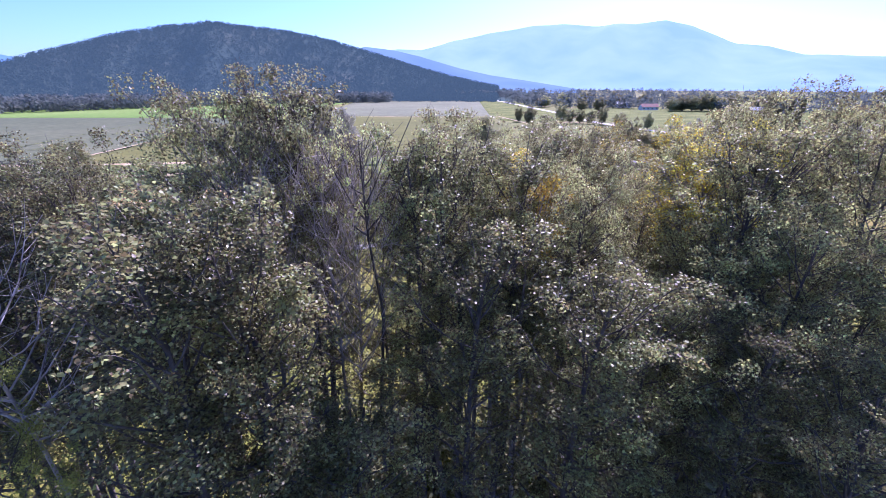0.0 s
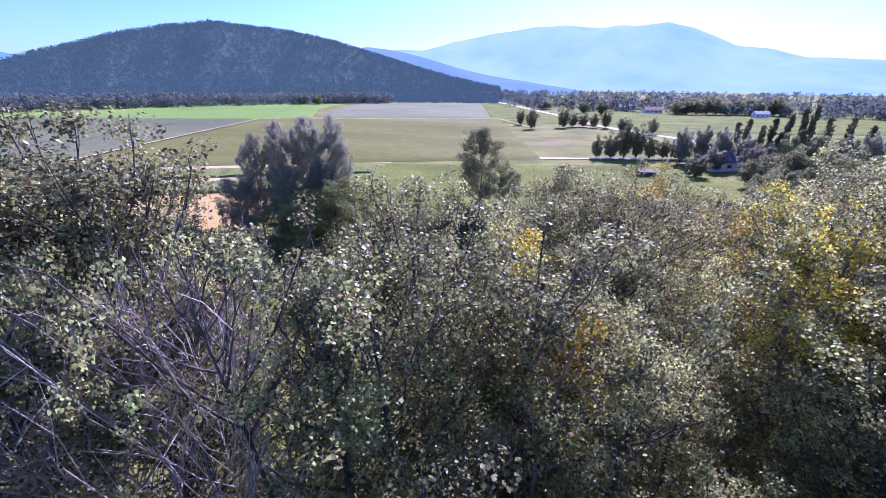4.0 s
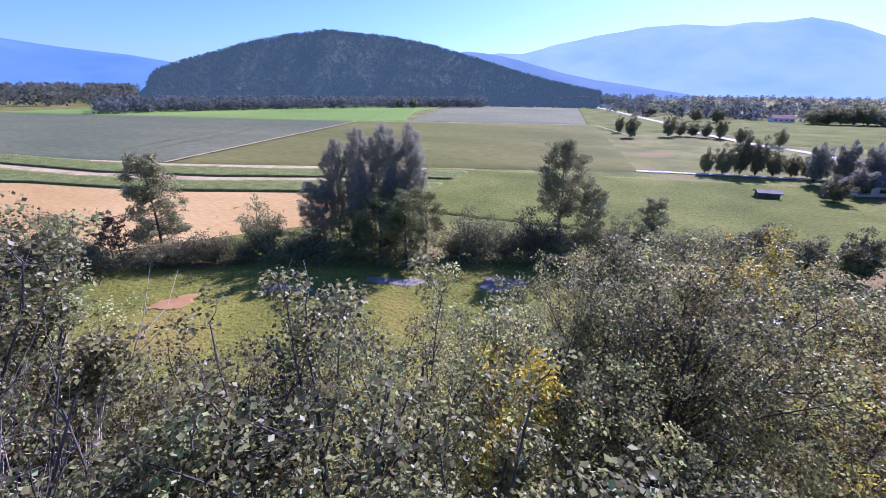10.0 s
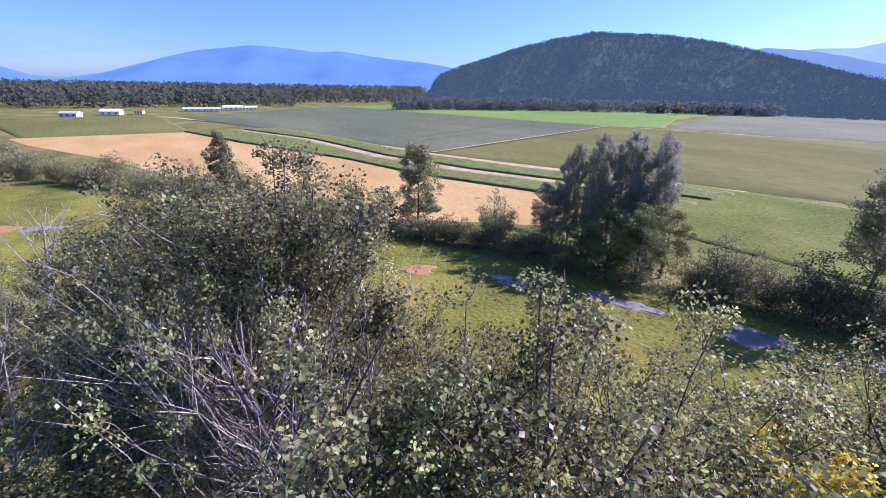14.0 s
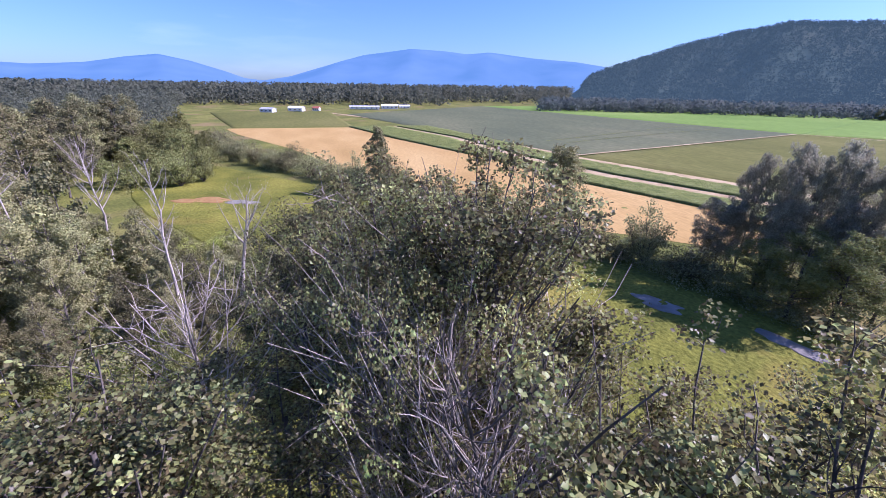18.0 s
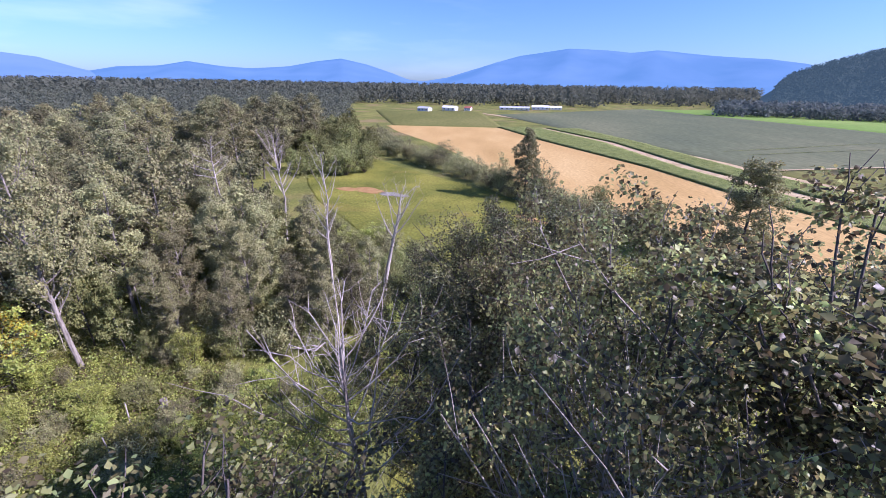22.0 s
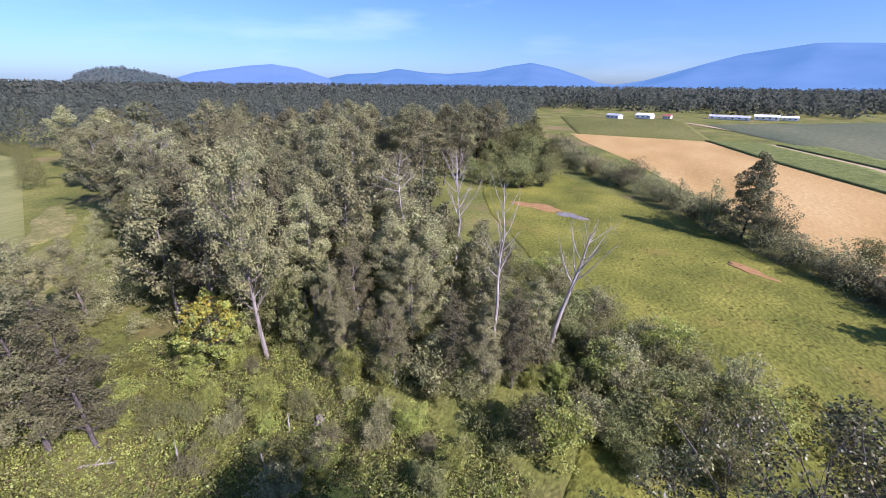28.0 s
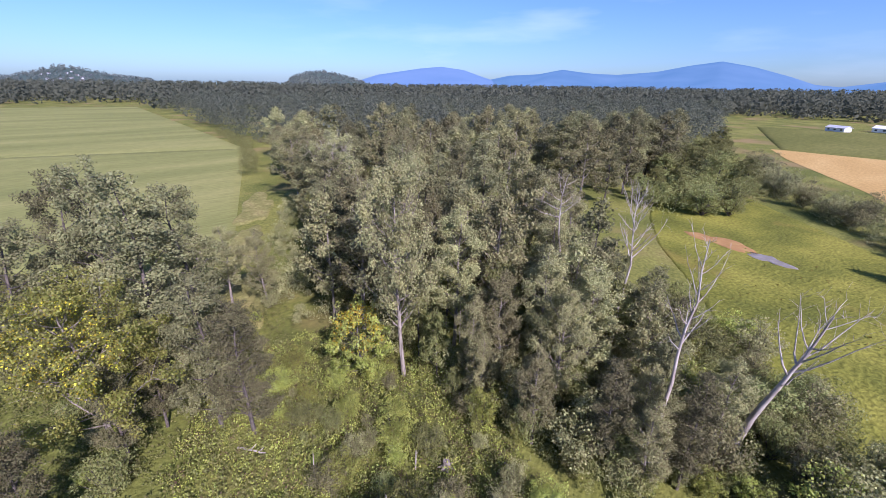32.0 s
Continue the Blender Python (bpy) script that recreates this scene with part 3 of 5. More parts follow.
quad("verge_field", (-28, 330), (40, 345), (-20, 700), (-90, 760), M_MEADOW, "green grass roadside paddock", "field", 0.08)
quad("east_field", (70, 290), (300, 330), (330, 600), (30, 520), M_MEADOW, "green field beyond the road", "field", 0.06)
quad("east_field", (110, 160), (330, 200), (300, 325), (95, 270), M_MEADOW, "green field beyond the road", "field", 0.06)
quad("far_green_field", (-460, -100), (-298, -50), (-300, 26), (-470, 12), M_OLIVE, "green triangular field by the farm", "field", 0.05)
quad("left_field", (0, -92), (-34, -84), (-76, -215), (60, -260), M_LEFTFIELD, "pale striped green field beside the wood", "field", 0.05)
quad("left_field", (60, -260), (-76, -215), (-80, -640), (140, -700), M_LEFTFIELD, "pale striped green field beside the wood", "field", 0.05)
quad("left_field", (0, -92), (60, -260), (300, -300), (200, -90), M_LEFTFIELD, "pale striped green field beside the wood", "field", 0.05)
lane("road", ((-103, 917), (-32, 666), (8, 503), (32, 414), (45, 333), (64, 283), (79, 263), (86, 230), (88, 184), (97, 157), (130, 100)), 6.5, M_PALE_ROAD, "pale two-lane country road", "road", 0.12)
lane("farm_lane", ((-7, 173), (6, 174), (27, 178), (57, 183), (88, 184)), 3.0, M_PALE_ROAD, "pale gravel lane to the farm", "lane", 0.10)


def disc_blob(name, x, y, rx, ry, turn, mat, label, z, seed, category="mud"):
    rng = np.random.default_rng(seed)
    ph = rng.uniform(0, 6.28, 4)

    def fn(U, V):
        r = U * (1 + 0.22 * np.sin(2 * V + ph[0]) + 0.16 * np.sin(3 * V + ph[1]) + 0.12 * np.sin(5 * V + ph[2]) + 0.06 * np.sin(9 * V + ph[3]))
        a, b = r * np.cos(V) * rx, r * np.sin(V) * ry
        c, s = math.cos(radians(turn)), math.sin(radians(turn))
        return np.stack([x + a * c - b * s, y + a * s + b * c, np.where(U > 0.98, z - 0.4, z)], -1)
    return sheet(name, np.concatenate([np.linspace(0.02, 0.93, 8), [1.0]]), np.linspace(0, 2 * np.pi, 49), fn, mat, label, category)


disc_blob("dry_grass_patch", -46, -108, 13, 4.5, 62, M_DRYGRASS, "worn patch of dry yellow grass", 0.14, 11, "grass")
disc_blob("dry_grass_patch", -35, -82, 10, 3.6, 66, M_DRYGRASS, "worn patch of dry yellow grass", 0.14, 12, "grass")
disc_blob("dry_grass_patch", -28.5, -60, 9, 2.8, 72, M_DRYGRASS, "worn patch of dry yellow grass", 0.14, 13, "grass")


def marsh_fn(U, V):
    xs = np.array([-165, -150, -134, -118, -100, -85, -70, -55, -40, -20, 0, 15, 40, 70])
    lo = np.array([-48, -50, -46, -40, -30, -18, -8, 2, 2, 2, 4, 8, 15, 30])
    hi = np.array([-34, -20, -5, 10, 24, 33, 46, 52, 60, 69, 76, 80, 88, 95])
    a, b = np.interp(U, xs, lo), np.interp(U, xs, hi)
    Y = a + (b - a) * V
    return np.stack([U, Y, np.where((V == 0) | (V == 1) | (U == -165) | (U == 70), -0.4, 0.05 + wobble(U, Y, 0.025, 1.9) + wobble(U, Y, 0.015, 0.9))], -1)


marsh = sheet("marsh_meadow", np.linspace(-165, 70, 300), np.linspace(0, 1, 110), marsh_fn, M_MARSH, "yellow green wet meadow with tussocks", "meadow")
disc_blob("mud_patch", -108.5, -13.0, 3.8, 1.9, 62, M_MUD, "grey violet drying mud pool", 0.11, 3)
disc_blob("rust_patch", -112, -22, 7.5, 2.6, 70, M_RUST, "rust orange patch of bare mud", 0.11, 4)
disc_blob("rust_patch", -53, 40, 3.5, 1.6, 50, M_RUST, "rust orange patch of bare mud", 0.11, 5)
disc_blob("rust_patch", -92, 20, 4, 1.2, 55, M_RUST, "rust orange patch of bare mud", 0.11, 6)
disc_blob("mud_patch", -42, 50, 3.6, 1.5, 32, M_MUD, "grey violet drying mud pool", 0.11, 7)
disc_blob("mud_patch", -28.8, 58.4, 4.6, 1.5, 22, M_MUD, "grey violet drying mud pool", 0.11, 8)
disc_blob("pool", -14.7, 64.2, 4.2, 2.2, 22, M_WATER, "shallow grey pool in the marsh", 0.11, 9, "water")
disc_blob("pool", -2.8, 69.7, 4.6, 2.0, 20, M_WATER, "shallow grey pool in the marsh", 0.11, 10, "water")


# ---- hills and mountains ----
def hill_mesh(name, az, el, near, far, mat, label, seed, rough=0.10, eye=27.0, n_az=160, n_r=26, fall=0.0):
    """A ridge seen at bearings az (degrees, left of +Y) with its skyline at elevations el."""
    rng = np.random.default_rng(seed)
    ph = rng.uniform(0, 6.28, 12)
    cx, cy = -5.0, 6.0
    az, el = np.array(az[::-1], float), np.array(el[::-1], float)

    def fn(U, V):
        e = np.interp(U, az, el)
        H = far * np.tan(np.radians(e)) + eye
        R = near + (far * 1.25 - near) * V
        t = np.clip((R - near) / (far - near), 0, 1)
        prof = t * t * (3 - 2 * t)
        rug = 1 + rough * t * (1 - t) ** 2 * 5.0 * (np.sin(U * 0.33 + ph[0]) + np.sin(U * 0.61 + ph[1] + 3 * t) + 0.5 * np.sin(U * 1.3 + ph[2] + 5 * t))
        Z = np.maximum(H, 0) * prof * np.where(t < 1, rug, 1)
        Z = np.where(R > far, Z - (R - far) * 0.6, Z) - 0.5
        X, Y = cx - R * np.sin(np.radians(U)), cy + R * np.cos(np.radians(U))
        return np.stack([X, Y, Z], -1)
    ob = sheet(name, np.linspace(az[0], az[-1], n_az), np.linspace(0, 1, n_r), fn, mat, label, "hill")
    return ob, fn


HILL_AZ = (58.8, 57.6, 56.6, 54.9, 52.2, 50, 48.2, 45.2, 41.7, 38.2, 35, 31.7, 28.3, 25, 21.8, 19, 15, 10, 4, 0)
HILL_EL = (-1.0, 0.0, 1.1, 1.9, 2.75, 3.4, 4.0, 4.75, 5.45, 5.85, 5.7, 5.65, 5.2, 4.6, 3.8, 3.0, 1.9, 0.7, -0.5, -1.0)
# Ridge blues below are the colour of haze, given off as emission
M_FARHILL = backdrop("hazed_far_hill", (0.12, 0.24, 0.45), (0.15, 0.27, 0.48))
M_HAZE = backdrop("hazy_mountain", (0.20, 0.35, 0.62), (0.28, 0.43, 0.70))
M_BLUE = backdrop("hazed_mountain", (0.075, 0.195, 0.35), (0.115, 0.24, 0.41))
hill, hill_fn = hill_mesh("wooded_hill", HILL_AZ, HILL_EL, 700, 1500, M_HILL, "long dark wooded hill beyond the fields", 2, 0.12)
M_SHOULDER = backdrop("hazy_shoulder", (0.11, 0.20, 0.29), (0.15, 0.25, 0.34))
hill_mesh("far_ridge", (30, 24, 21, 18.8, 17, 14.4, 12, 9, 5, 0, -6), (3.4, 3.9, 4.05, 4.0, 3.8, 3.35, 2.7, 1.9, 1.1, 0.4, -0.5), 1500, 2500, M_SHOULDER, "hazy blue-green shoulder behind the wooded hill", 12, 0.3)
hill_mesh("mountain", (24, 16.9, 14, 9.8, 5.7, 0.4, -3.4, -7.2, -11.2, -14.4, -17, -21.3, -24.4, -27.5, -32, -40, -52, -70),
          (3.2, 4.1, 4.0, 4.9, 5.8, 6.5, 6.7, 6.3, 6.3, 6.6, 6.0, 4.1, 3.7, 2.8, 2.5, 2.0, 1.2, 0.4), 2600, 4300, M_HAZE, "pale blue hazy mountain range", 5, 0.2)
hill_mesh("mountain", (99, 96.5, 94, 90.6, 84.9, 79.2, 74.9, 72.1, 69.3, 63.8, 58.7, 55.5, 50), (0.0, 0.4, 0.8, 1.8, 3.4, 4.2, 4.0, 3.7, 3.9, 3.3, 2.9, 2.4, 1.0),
          2600, 4300, M_BLUE, "broad distant mountain in painted blue haze", 6, 0.15)
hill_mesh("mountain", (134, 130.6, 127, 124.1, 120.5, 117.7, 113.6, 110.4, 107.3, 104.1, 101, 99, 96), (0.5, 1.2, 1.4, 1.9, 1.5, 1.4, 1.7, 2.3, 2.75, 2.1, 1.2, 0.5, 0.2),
          2700, 4400, M_BLUE, "chain of distant mountains in painted blue haze", 7, 0.2)
hill_mesh("mountain", (150, 147.4, 142, 139.2, 136.4, 133.9, 131), (0.3, 1.1, 1.9, 2.15, 1.8, 1.0, 0.2), 2700, 4400, M_FARHILL, "low distant hill in painted blue haze", 8, 0.1)
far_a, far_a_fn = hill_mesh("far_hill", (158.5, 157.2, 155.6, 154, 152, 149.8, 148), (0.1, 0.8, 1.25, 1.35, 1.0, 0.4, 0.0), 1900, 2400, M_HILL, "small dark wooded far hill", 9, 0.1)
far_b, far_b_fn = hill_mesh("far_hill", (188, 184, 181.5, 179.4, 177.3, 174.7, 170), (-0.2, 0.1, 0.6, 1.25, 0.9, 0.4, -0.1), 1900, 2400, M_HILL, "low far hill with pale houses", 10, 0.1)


# ---- near cottonwood grove ----
GROVE = "cottonwoods of the near grove"
SLIM = {}      # narrow sisters of some kinds, for trees drawn up close together


def near_tree(seed, radius, limbs, n_leaf, bark, foliage, label, base=12.0, low=13.5, leaf=0.076, **more):
    return build_tree(seed, "cottonwood", 25.0, base, radius, limbs, n_leaf, leaf, bark, foliage, label, group=GROVE, trunk_r=0.17, spread=0.23, low=low, split=True, shape="broad", bunch=64, loose=0.9, twigs=6, twig_len=0.42, **more)


near_kinds = [
    near_tree(11, 2.6, 44, 26000, M_BARK_D, M_LEAF, "slender grey-green cottonwood with glossy leaves"),
    near_tree(12, 2.8, 44, 26000, M_BARK_D, M_LEAF, "broad grey-green cottonwood with open crown", lift=0.9),
    near_tree(13, 2.5, 42, 24500, M_BARK, M_LEAF, "cottonwood with a patch of golden leaves", accent=(M_LEAF_Y, 0.6, (0.0, 0.0, 22.6), (2.4, 2.4, 3.4))),
    near_tree(14, 2.9, 42, 24000, M_BARK, M_LEAF, "cottonwood with many bare grey branches", base=15.0, low=20.3, bare=44, bare_from=0.58, bare_to=0.88),
    near_tree(15, 2.4, 40, 24000, M_BARK_D, M_LEAF_G, "cottonwood with fresh yellow-green leaves", base=11.5, low=13),
    build_tree(16, "cottonwood", 25.0, 11.0, 2.6, 36, 14000, 0.10, M_BARK_D, M_LEAF, "grey-green cottonwood within the grove", group=GROVE, trunk_r=0.17, spread=0.27, low=12, shape="broad", bunch=22, loose=0.8),
    near_tree(18, 2.8, 30, 4000, M_BARK, M_LEAF, "half-dead cottonwood with a brush of bare pale branches", base=16.0, low=20.5, bare=48, bare_from=0.60, bare_to=0.95),
    build_tree(17, "cottonwood", 25.0, 11.0, 2.6, 36, 14000, 0.10, M_BARK, M_LEAF, "grey-green cottonwood with a pale trunk", group=GROVE, trunk_r=0.17, spread=0.27, low=12, shape="broad", bunch=22, loose=0.8),
]
near_kinds.append(near_tree(19, 2.6, 44, 26000, M_BARK_D, M_LEAF_SHADED, "cottonwood with glossy leaves darkened by painted shade"))
SLIM[0] = near_tree(111, 1.45, 40, 16500, M_BARK_D, M_LEAF, "narrow upright grey-green cottonwood with glossy leaves", lift=1.2)
SLIM[1] = near_tree(112, 1.5, 42, 17000, M_BARK_D, M_LEAF, "narrow upright cottonwood with open leafy shoots", lift=1.3)
SLIM[2] = near_tree(113, 1.4, 38, 16000, M_BARK, M_LEAF, "narrow cottonwood with a patch of golden leaves", lift=1.2, accent=(M_LEAF_Y, 0.85, (0.2, -0.3, 23.4), (1.1, 1.1, 2.0)))
# x, y, top, width factor, kind
GROVE_A = ((-8.5, 11.3, 25.4, 0.66, 1), (-11.0, 11.6, 24.9, 0.98, 3), (-9.6, 12.3, 24.8, 0.7, 0), (-12.0, 10.5, 24.6, 0.62, 1),
          (-10.7, 12.7, 24.2, 0.62, 0), (-3.1, 12.7, 24.0, 0.68, 1), (-4.6, 12.1, 23.7, 0.6, 0), (-3.9, 12.6, 23.6, 0.62, 1),
          (-2.2, 13.3, 23.6, 0.7, 0), (-5.7, 12.9, 23.4, 0.66, 0), (-6.9, 13.4, 22.3, 0.85, 1), (-3.2, 15.2, 23.4, 0.85, 1),
          (-2.3, 15.9, 23.0, 0.6, 2), (-0.4, 12.8, 22.5, 0.5, 2), (0.9, 13.6, 22.7, 0.8, 0), (-1.5, 18.7, 22.5, 0.9, 0), (-0.4, 20.2, 22.6, 0.85, 1),
          (1.0, 19.0, 23.3, 0.95, 0))
GROVE_B = ((0.4, 20.6, 23.1, 0.9, 1), (3.4, 23.1, 23.2, 0.95, 2), (3.6, 17.7, 20.8, 0.9, 1), (5.4, 18.6, 23.8, 0.95, 2), (4.3, 16.2, 22.5, 0.7, 2),
          (7.6, 18.8, 23.4, 0.9, 1), (-0.1, 9.5, 20.8, 0.72, 1), (1.3, 8.6, 19.5, 0.72, 0), (2.8, 10.4, 20.1, 0.9, 1),
          (5.0, 9.2, 19.8, 0.95, 0), (-7.4, 6.5, 23.2, 0.66, 0), (-8.7, 5.4, 22.9, 0.72, 1), (-6.5, 5.6, 17.5, 0.7, 1), (-9.4, 6.9, 21.4, 0.66, 0),
          (-20.3, 7.9, 22.2, 1.0, 8), (-19.4, 6.4, 20.8, 0.8, 8), (-16.5, 10.2, 23.0, 0.86, 1), (-7.9, 5.2, 22.6, 0.66, 0), (-9.6, 4.6, 22.0, 0.7, 1), (-20.2, 9.2, 22.7, 1.0, 8), (-21.4, 10.8, 22.7, 1.0, 8), (-19.0, 10.0, 22.6, 0.95, 8), (-22.4, 12.4, 22.0, 1.0, 8))
GROVE_C = ((-14.0, 10.8, 23.1, 0.72, 0), (-15.0, 9.2, 21.9, 0.7, 0), (-18.4, 8.6, 22.2, 0.95, 8), (-13.2, 8.6, 21.5, 0.66, 0),
          (-14.8, 12.4, 22.1, 0.9, 0), (-16.4, 7.4, 20.5, 0.9, 8), (-17.9, 6.4, 19.8, 0.9, 8), (-13.0, 3.4, 20.1, 0.6, 4),
          (-9.0, 14.8, 20.8, 0.9, 0), (-5.4, 16.8, 21.9, 0.95, 0), (-3.4, 9.6, 21.7, 0.7, 1), (-5.6, 6.4, 17.5, 0.66, 0),
          (-1.0, 15.2, 21.8, 0.85, 1), (6.4, 13.0, 21.5, 0.95, 1), (8.6, 11.0, 20.9, 0.95, 0), (-7.3, 10.6, 24.4, 0.66, 6), (-9.6, 9.8, 24.2, 0.66, 6))
GROVE_D = ((1.2, 19.4, 23.0, 1.13, 1), (5.0, 19.8, 22.9, 1.04, 2),
          (2.8, 24.5, 21.8, 1, 7), (6.3, 26.0, 21.1, 0.87, 5), (12.4, 16.6, 25.0, 1, 1),
          (-2.5, 27.1, 17.8, 0.91, 7), (7.6, 23.7, 21.3, 0.87, 5),
          (-3.5, 21.6, 19.7, 0.87, 5), (8.4, 17.0, 24.2, 0.83, 1))
GROVE_E = ((6.7, 16.3, 23.8, 1, 2), (0.5, 23.0, 20.4, 0.87, 7), (15.6, 28.1, 22.0, 1, 5), (-5.3, 24.7, 17.0, 0.91, 7),
          (7.0, 15.2, 24.0, 0.87, 1), (9.2, 18.5, 24.6, 1.04, 1),
          (2.1, 27.8, 21.2, 1.04, 7),
          (-5.1, 27.8, 14.8, 0.91, 5),
          (11.6, 28.4, 20.7, 1.09, 5))
GROVE_F = ((5.9, 29.0, 21.1, 0.83, 7), (10.2, 15.0, 24.2, 0.9, 1),
          (10.7, 24.2, 22.6, 0.87, 7), (-1.6, 24.6, 19.9, 0.96, 5), (10.0, 21.3, 23.6, 1, 7),
          (9.0, 26.9, 21.1, 1, 5), (-1.9, 18.6, 20.4, 0.91, 0),
          (5.4, 14.8, 23.6, 0.7, 1), (13.8, 19.2, 24.8, 0.9, 0), (6.6, 11.6, 22.0, 0.9, 0), (8.8, 10.4, 21.6, 1, 0),
          (7.3, 7.9, 19.3, 0.9, 1))
used_kind = set()
for i, (x, y, top, wide, k) in enumerate(GROVE_A + GROVE_B + GROVE_C + GROVE_D + GROVE_E + GROVE_F):
    slim = wide < 0.8 and k in SLIM
    tree, wide, key = (SLIM[k], wide * 1.8, k + 100) if slim else (near_kinds[k], wide, k)
    if key in used_kind:
        again(tree, x, y, i * 67.0, wide, top / 25.0)
    else:
        used_kind.add(key)
        put(tree, x, y, i * 67.0, wide, top / 25.0)

# ---- middle-distance trees ----
MID = "trees of the wood"
mid_kinds = [
    build_tree(21, "cottonwood", 20.0, 5.0, 4.4, 48, 22000, 0.20, M_BARK, M_LEAF_MID, "tall grey-green cottonwood in the wood", group=MID, trunk_r=0.28, spread=0.52, twigs=5, lift=1.0, bunch=60),
    build_tree(22, "cottonwood", 20.0, 2.5, 4.0, 50, 22000, 0.20, M_BARK_D, M_LEAF_DARK, "tall dark green cottonwood in the wood", group=MID, trunk_r=0.28, spread=0.50, twigs=5, shape="column", bunch=60),
    build_tree(23, "cottonwood", 20.0, 4.0, 4.2, 44, 16000, 0.20, M_BARK, M_LEAF_MID, "open grey-green cottonwood with pale limbs", group=MID, trunk_r=0.26, spread=0.46, bare=14, bunch=60),
    build_tree(24, "alder", 14.0, 1.5, 3.4, 44, 16000, 0.20, M_BARK_D, M_SHRUB, "bushy olive green alder tree", group=MID, trunk_r=0.2, spread=0.48, shape="dome", bunch=60),
    build_tree(25, "forest_tree", 20.0, 4.0, 4.4, 28, 6500, 0.37, M_BARK, M_LEAF_MID, "grey-green broadleaf tree deep in the wood", group=MID, trunk_r=0.28, spread=0.7, twigs=3, sides=5, bunch=25),
    build_tree(26, "forest_tree", 20.0, 3.0, 4.1, 28, 6500, 0.37, M_BARK_D, M_LEAF_DARK, "dark green broadleaf tree deep in the wood", group=MID, trunk_r=0.28, spread=0.7, twigs=3, shape="column", sides=5, bunch=25),
    build_tree(27, "alder", 14.0, 1.0, 3.6, 24, 5000, 0.34, M_BARK_D, M_SHRUB, "olive green alder at the wood edge", group=MID, trunk_r=0.2, spread=0.6, shape="dome", twigs=3, sides=5, bunch=25),
    build_tree(121, "cottonwood", 20.0, 4.0, 2.5, 46, 14000, 0.195, M_BARK, M_LEAF_MID, "slender grey-green cottonwood in the wood", group=MID, trunk_r=0.22, spread=0.48, twigs=4, lift=1.3, bunch=60),
    build_tree(122, "cottonwood", 20.0, 2.5, 2.4, 46, 14000, 0.195, M_BARK_D, M_LEAF_DARK, "slender dark green cottonwood in the wood", group=MID, trunk_r=0.22, spread=0.48, twigs=4, lift=1.2, shape="column", bunch=60),
]
FULL = ((20.0, 9.6), (20.0, 8.6), (20.0, 9.2), (14.0, 7.4), (20.0, 9.8), (20.0, 8.8), (14.0, 8.0), (20.0, 6.0), (20.0, 5.6))


def slender(k, h, w):
    """The narrow sister of a kind of wood tree, where the tree is slim for its height."""
    return {0: 7, 1: 8, 4: 7, 5: 8}.get(k, k) if w / h < 0.38 else k


def tuft_cloud(rng, mids, radii, per, squash=0.8):
    """Leaves over rounded tufts: their places and the way they face."""
    k = len(mids)
    d = rng.normal(size=(k * per, 3))
    d[:, 2] += 0.35
    d /= np.linalg.norm(d, axis=1)[:, None]
    r = np.repeat(np.asarray(radii)[:, None], per, axis=0) * rng.uniform(0.45, 1.08, (k * per, 1))
    return np.repeat(mids, per, axis=0) + d * r * np.array([[1, 1, squash]]), d + np.array([[0, 0, 0.25]])


def build_shrub(seed, name, h, radius, n_leaf, leaf, foliage, label, group="", category="shrub", lift=0.0, stems=30):
    """A shrub: many stems from one root and a lumpy crown of leafy tufts."""
    rng = np.random.default_rng(seed)
    ob = tagged(new(name), label, category, group)
    paths, mids = [], []
    for q in range(stems):
        az, out = q * 2.399, math.sqrt((q + 0.5) / stems) * radius * rng.uniform(0.72, 1.05)
        hh = h * math.sqrt(max(0.05, 1 - (out / radius) ** 2 * 0.75)) * rng.uniform(0.62, 1.08)
        d = np.array([math.cos(az) * out, math.sin(az) * out, hh])
        c = np.linspace(0, 1, 5)[:, None]
        pts = d * np.array([[1, 1, 0]]) * c ** 0.8 + np.array([[0, 0, hh]]) * c + rng.normal(size=(5, 3)) * 0.04 * h * c
        paths.append((pts, np.linspace(0.05, 0.01, 5)))
        for u in (0.35, 0.62, 0.92):
            mids.append(np.array([np.interp(u, np.linspace(0, 1, 5), pts[:, i]) for i in range(3)]) + rng.normal(size=3) * 0.08 * radius)
    v, f = tubes(paths, 4)
    st = tagged(new("stemwork", mesh_of("stemwork", v, f, M_BARK_D, True)), kind="stuff")
    st.parent = ob
    mids = np.array(mids)
    pos, out = tuft_cloud(rng, mids, radius * rng.uniform(0.16, 0.34, len(mids)), n_leaf // len(mids))
    pos[:, 2] = np.abs(pos[:, 2]) + 0.05 + lift * np.exp(-pos[:, 2] / 2.0)
    v, f = leaves(pos, leaf, rng, out=out, loose=0.45)
    cr = tagged(new("crown", mesh_of("crown", v, f, foliage)), kind="stuff")
    cr.parent = ob
    return ob


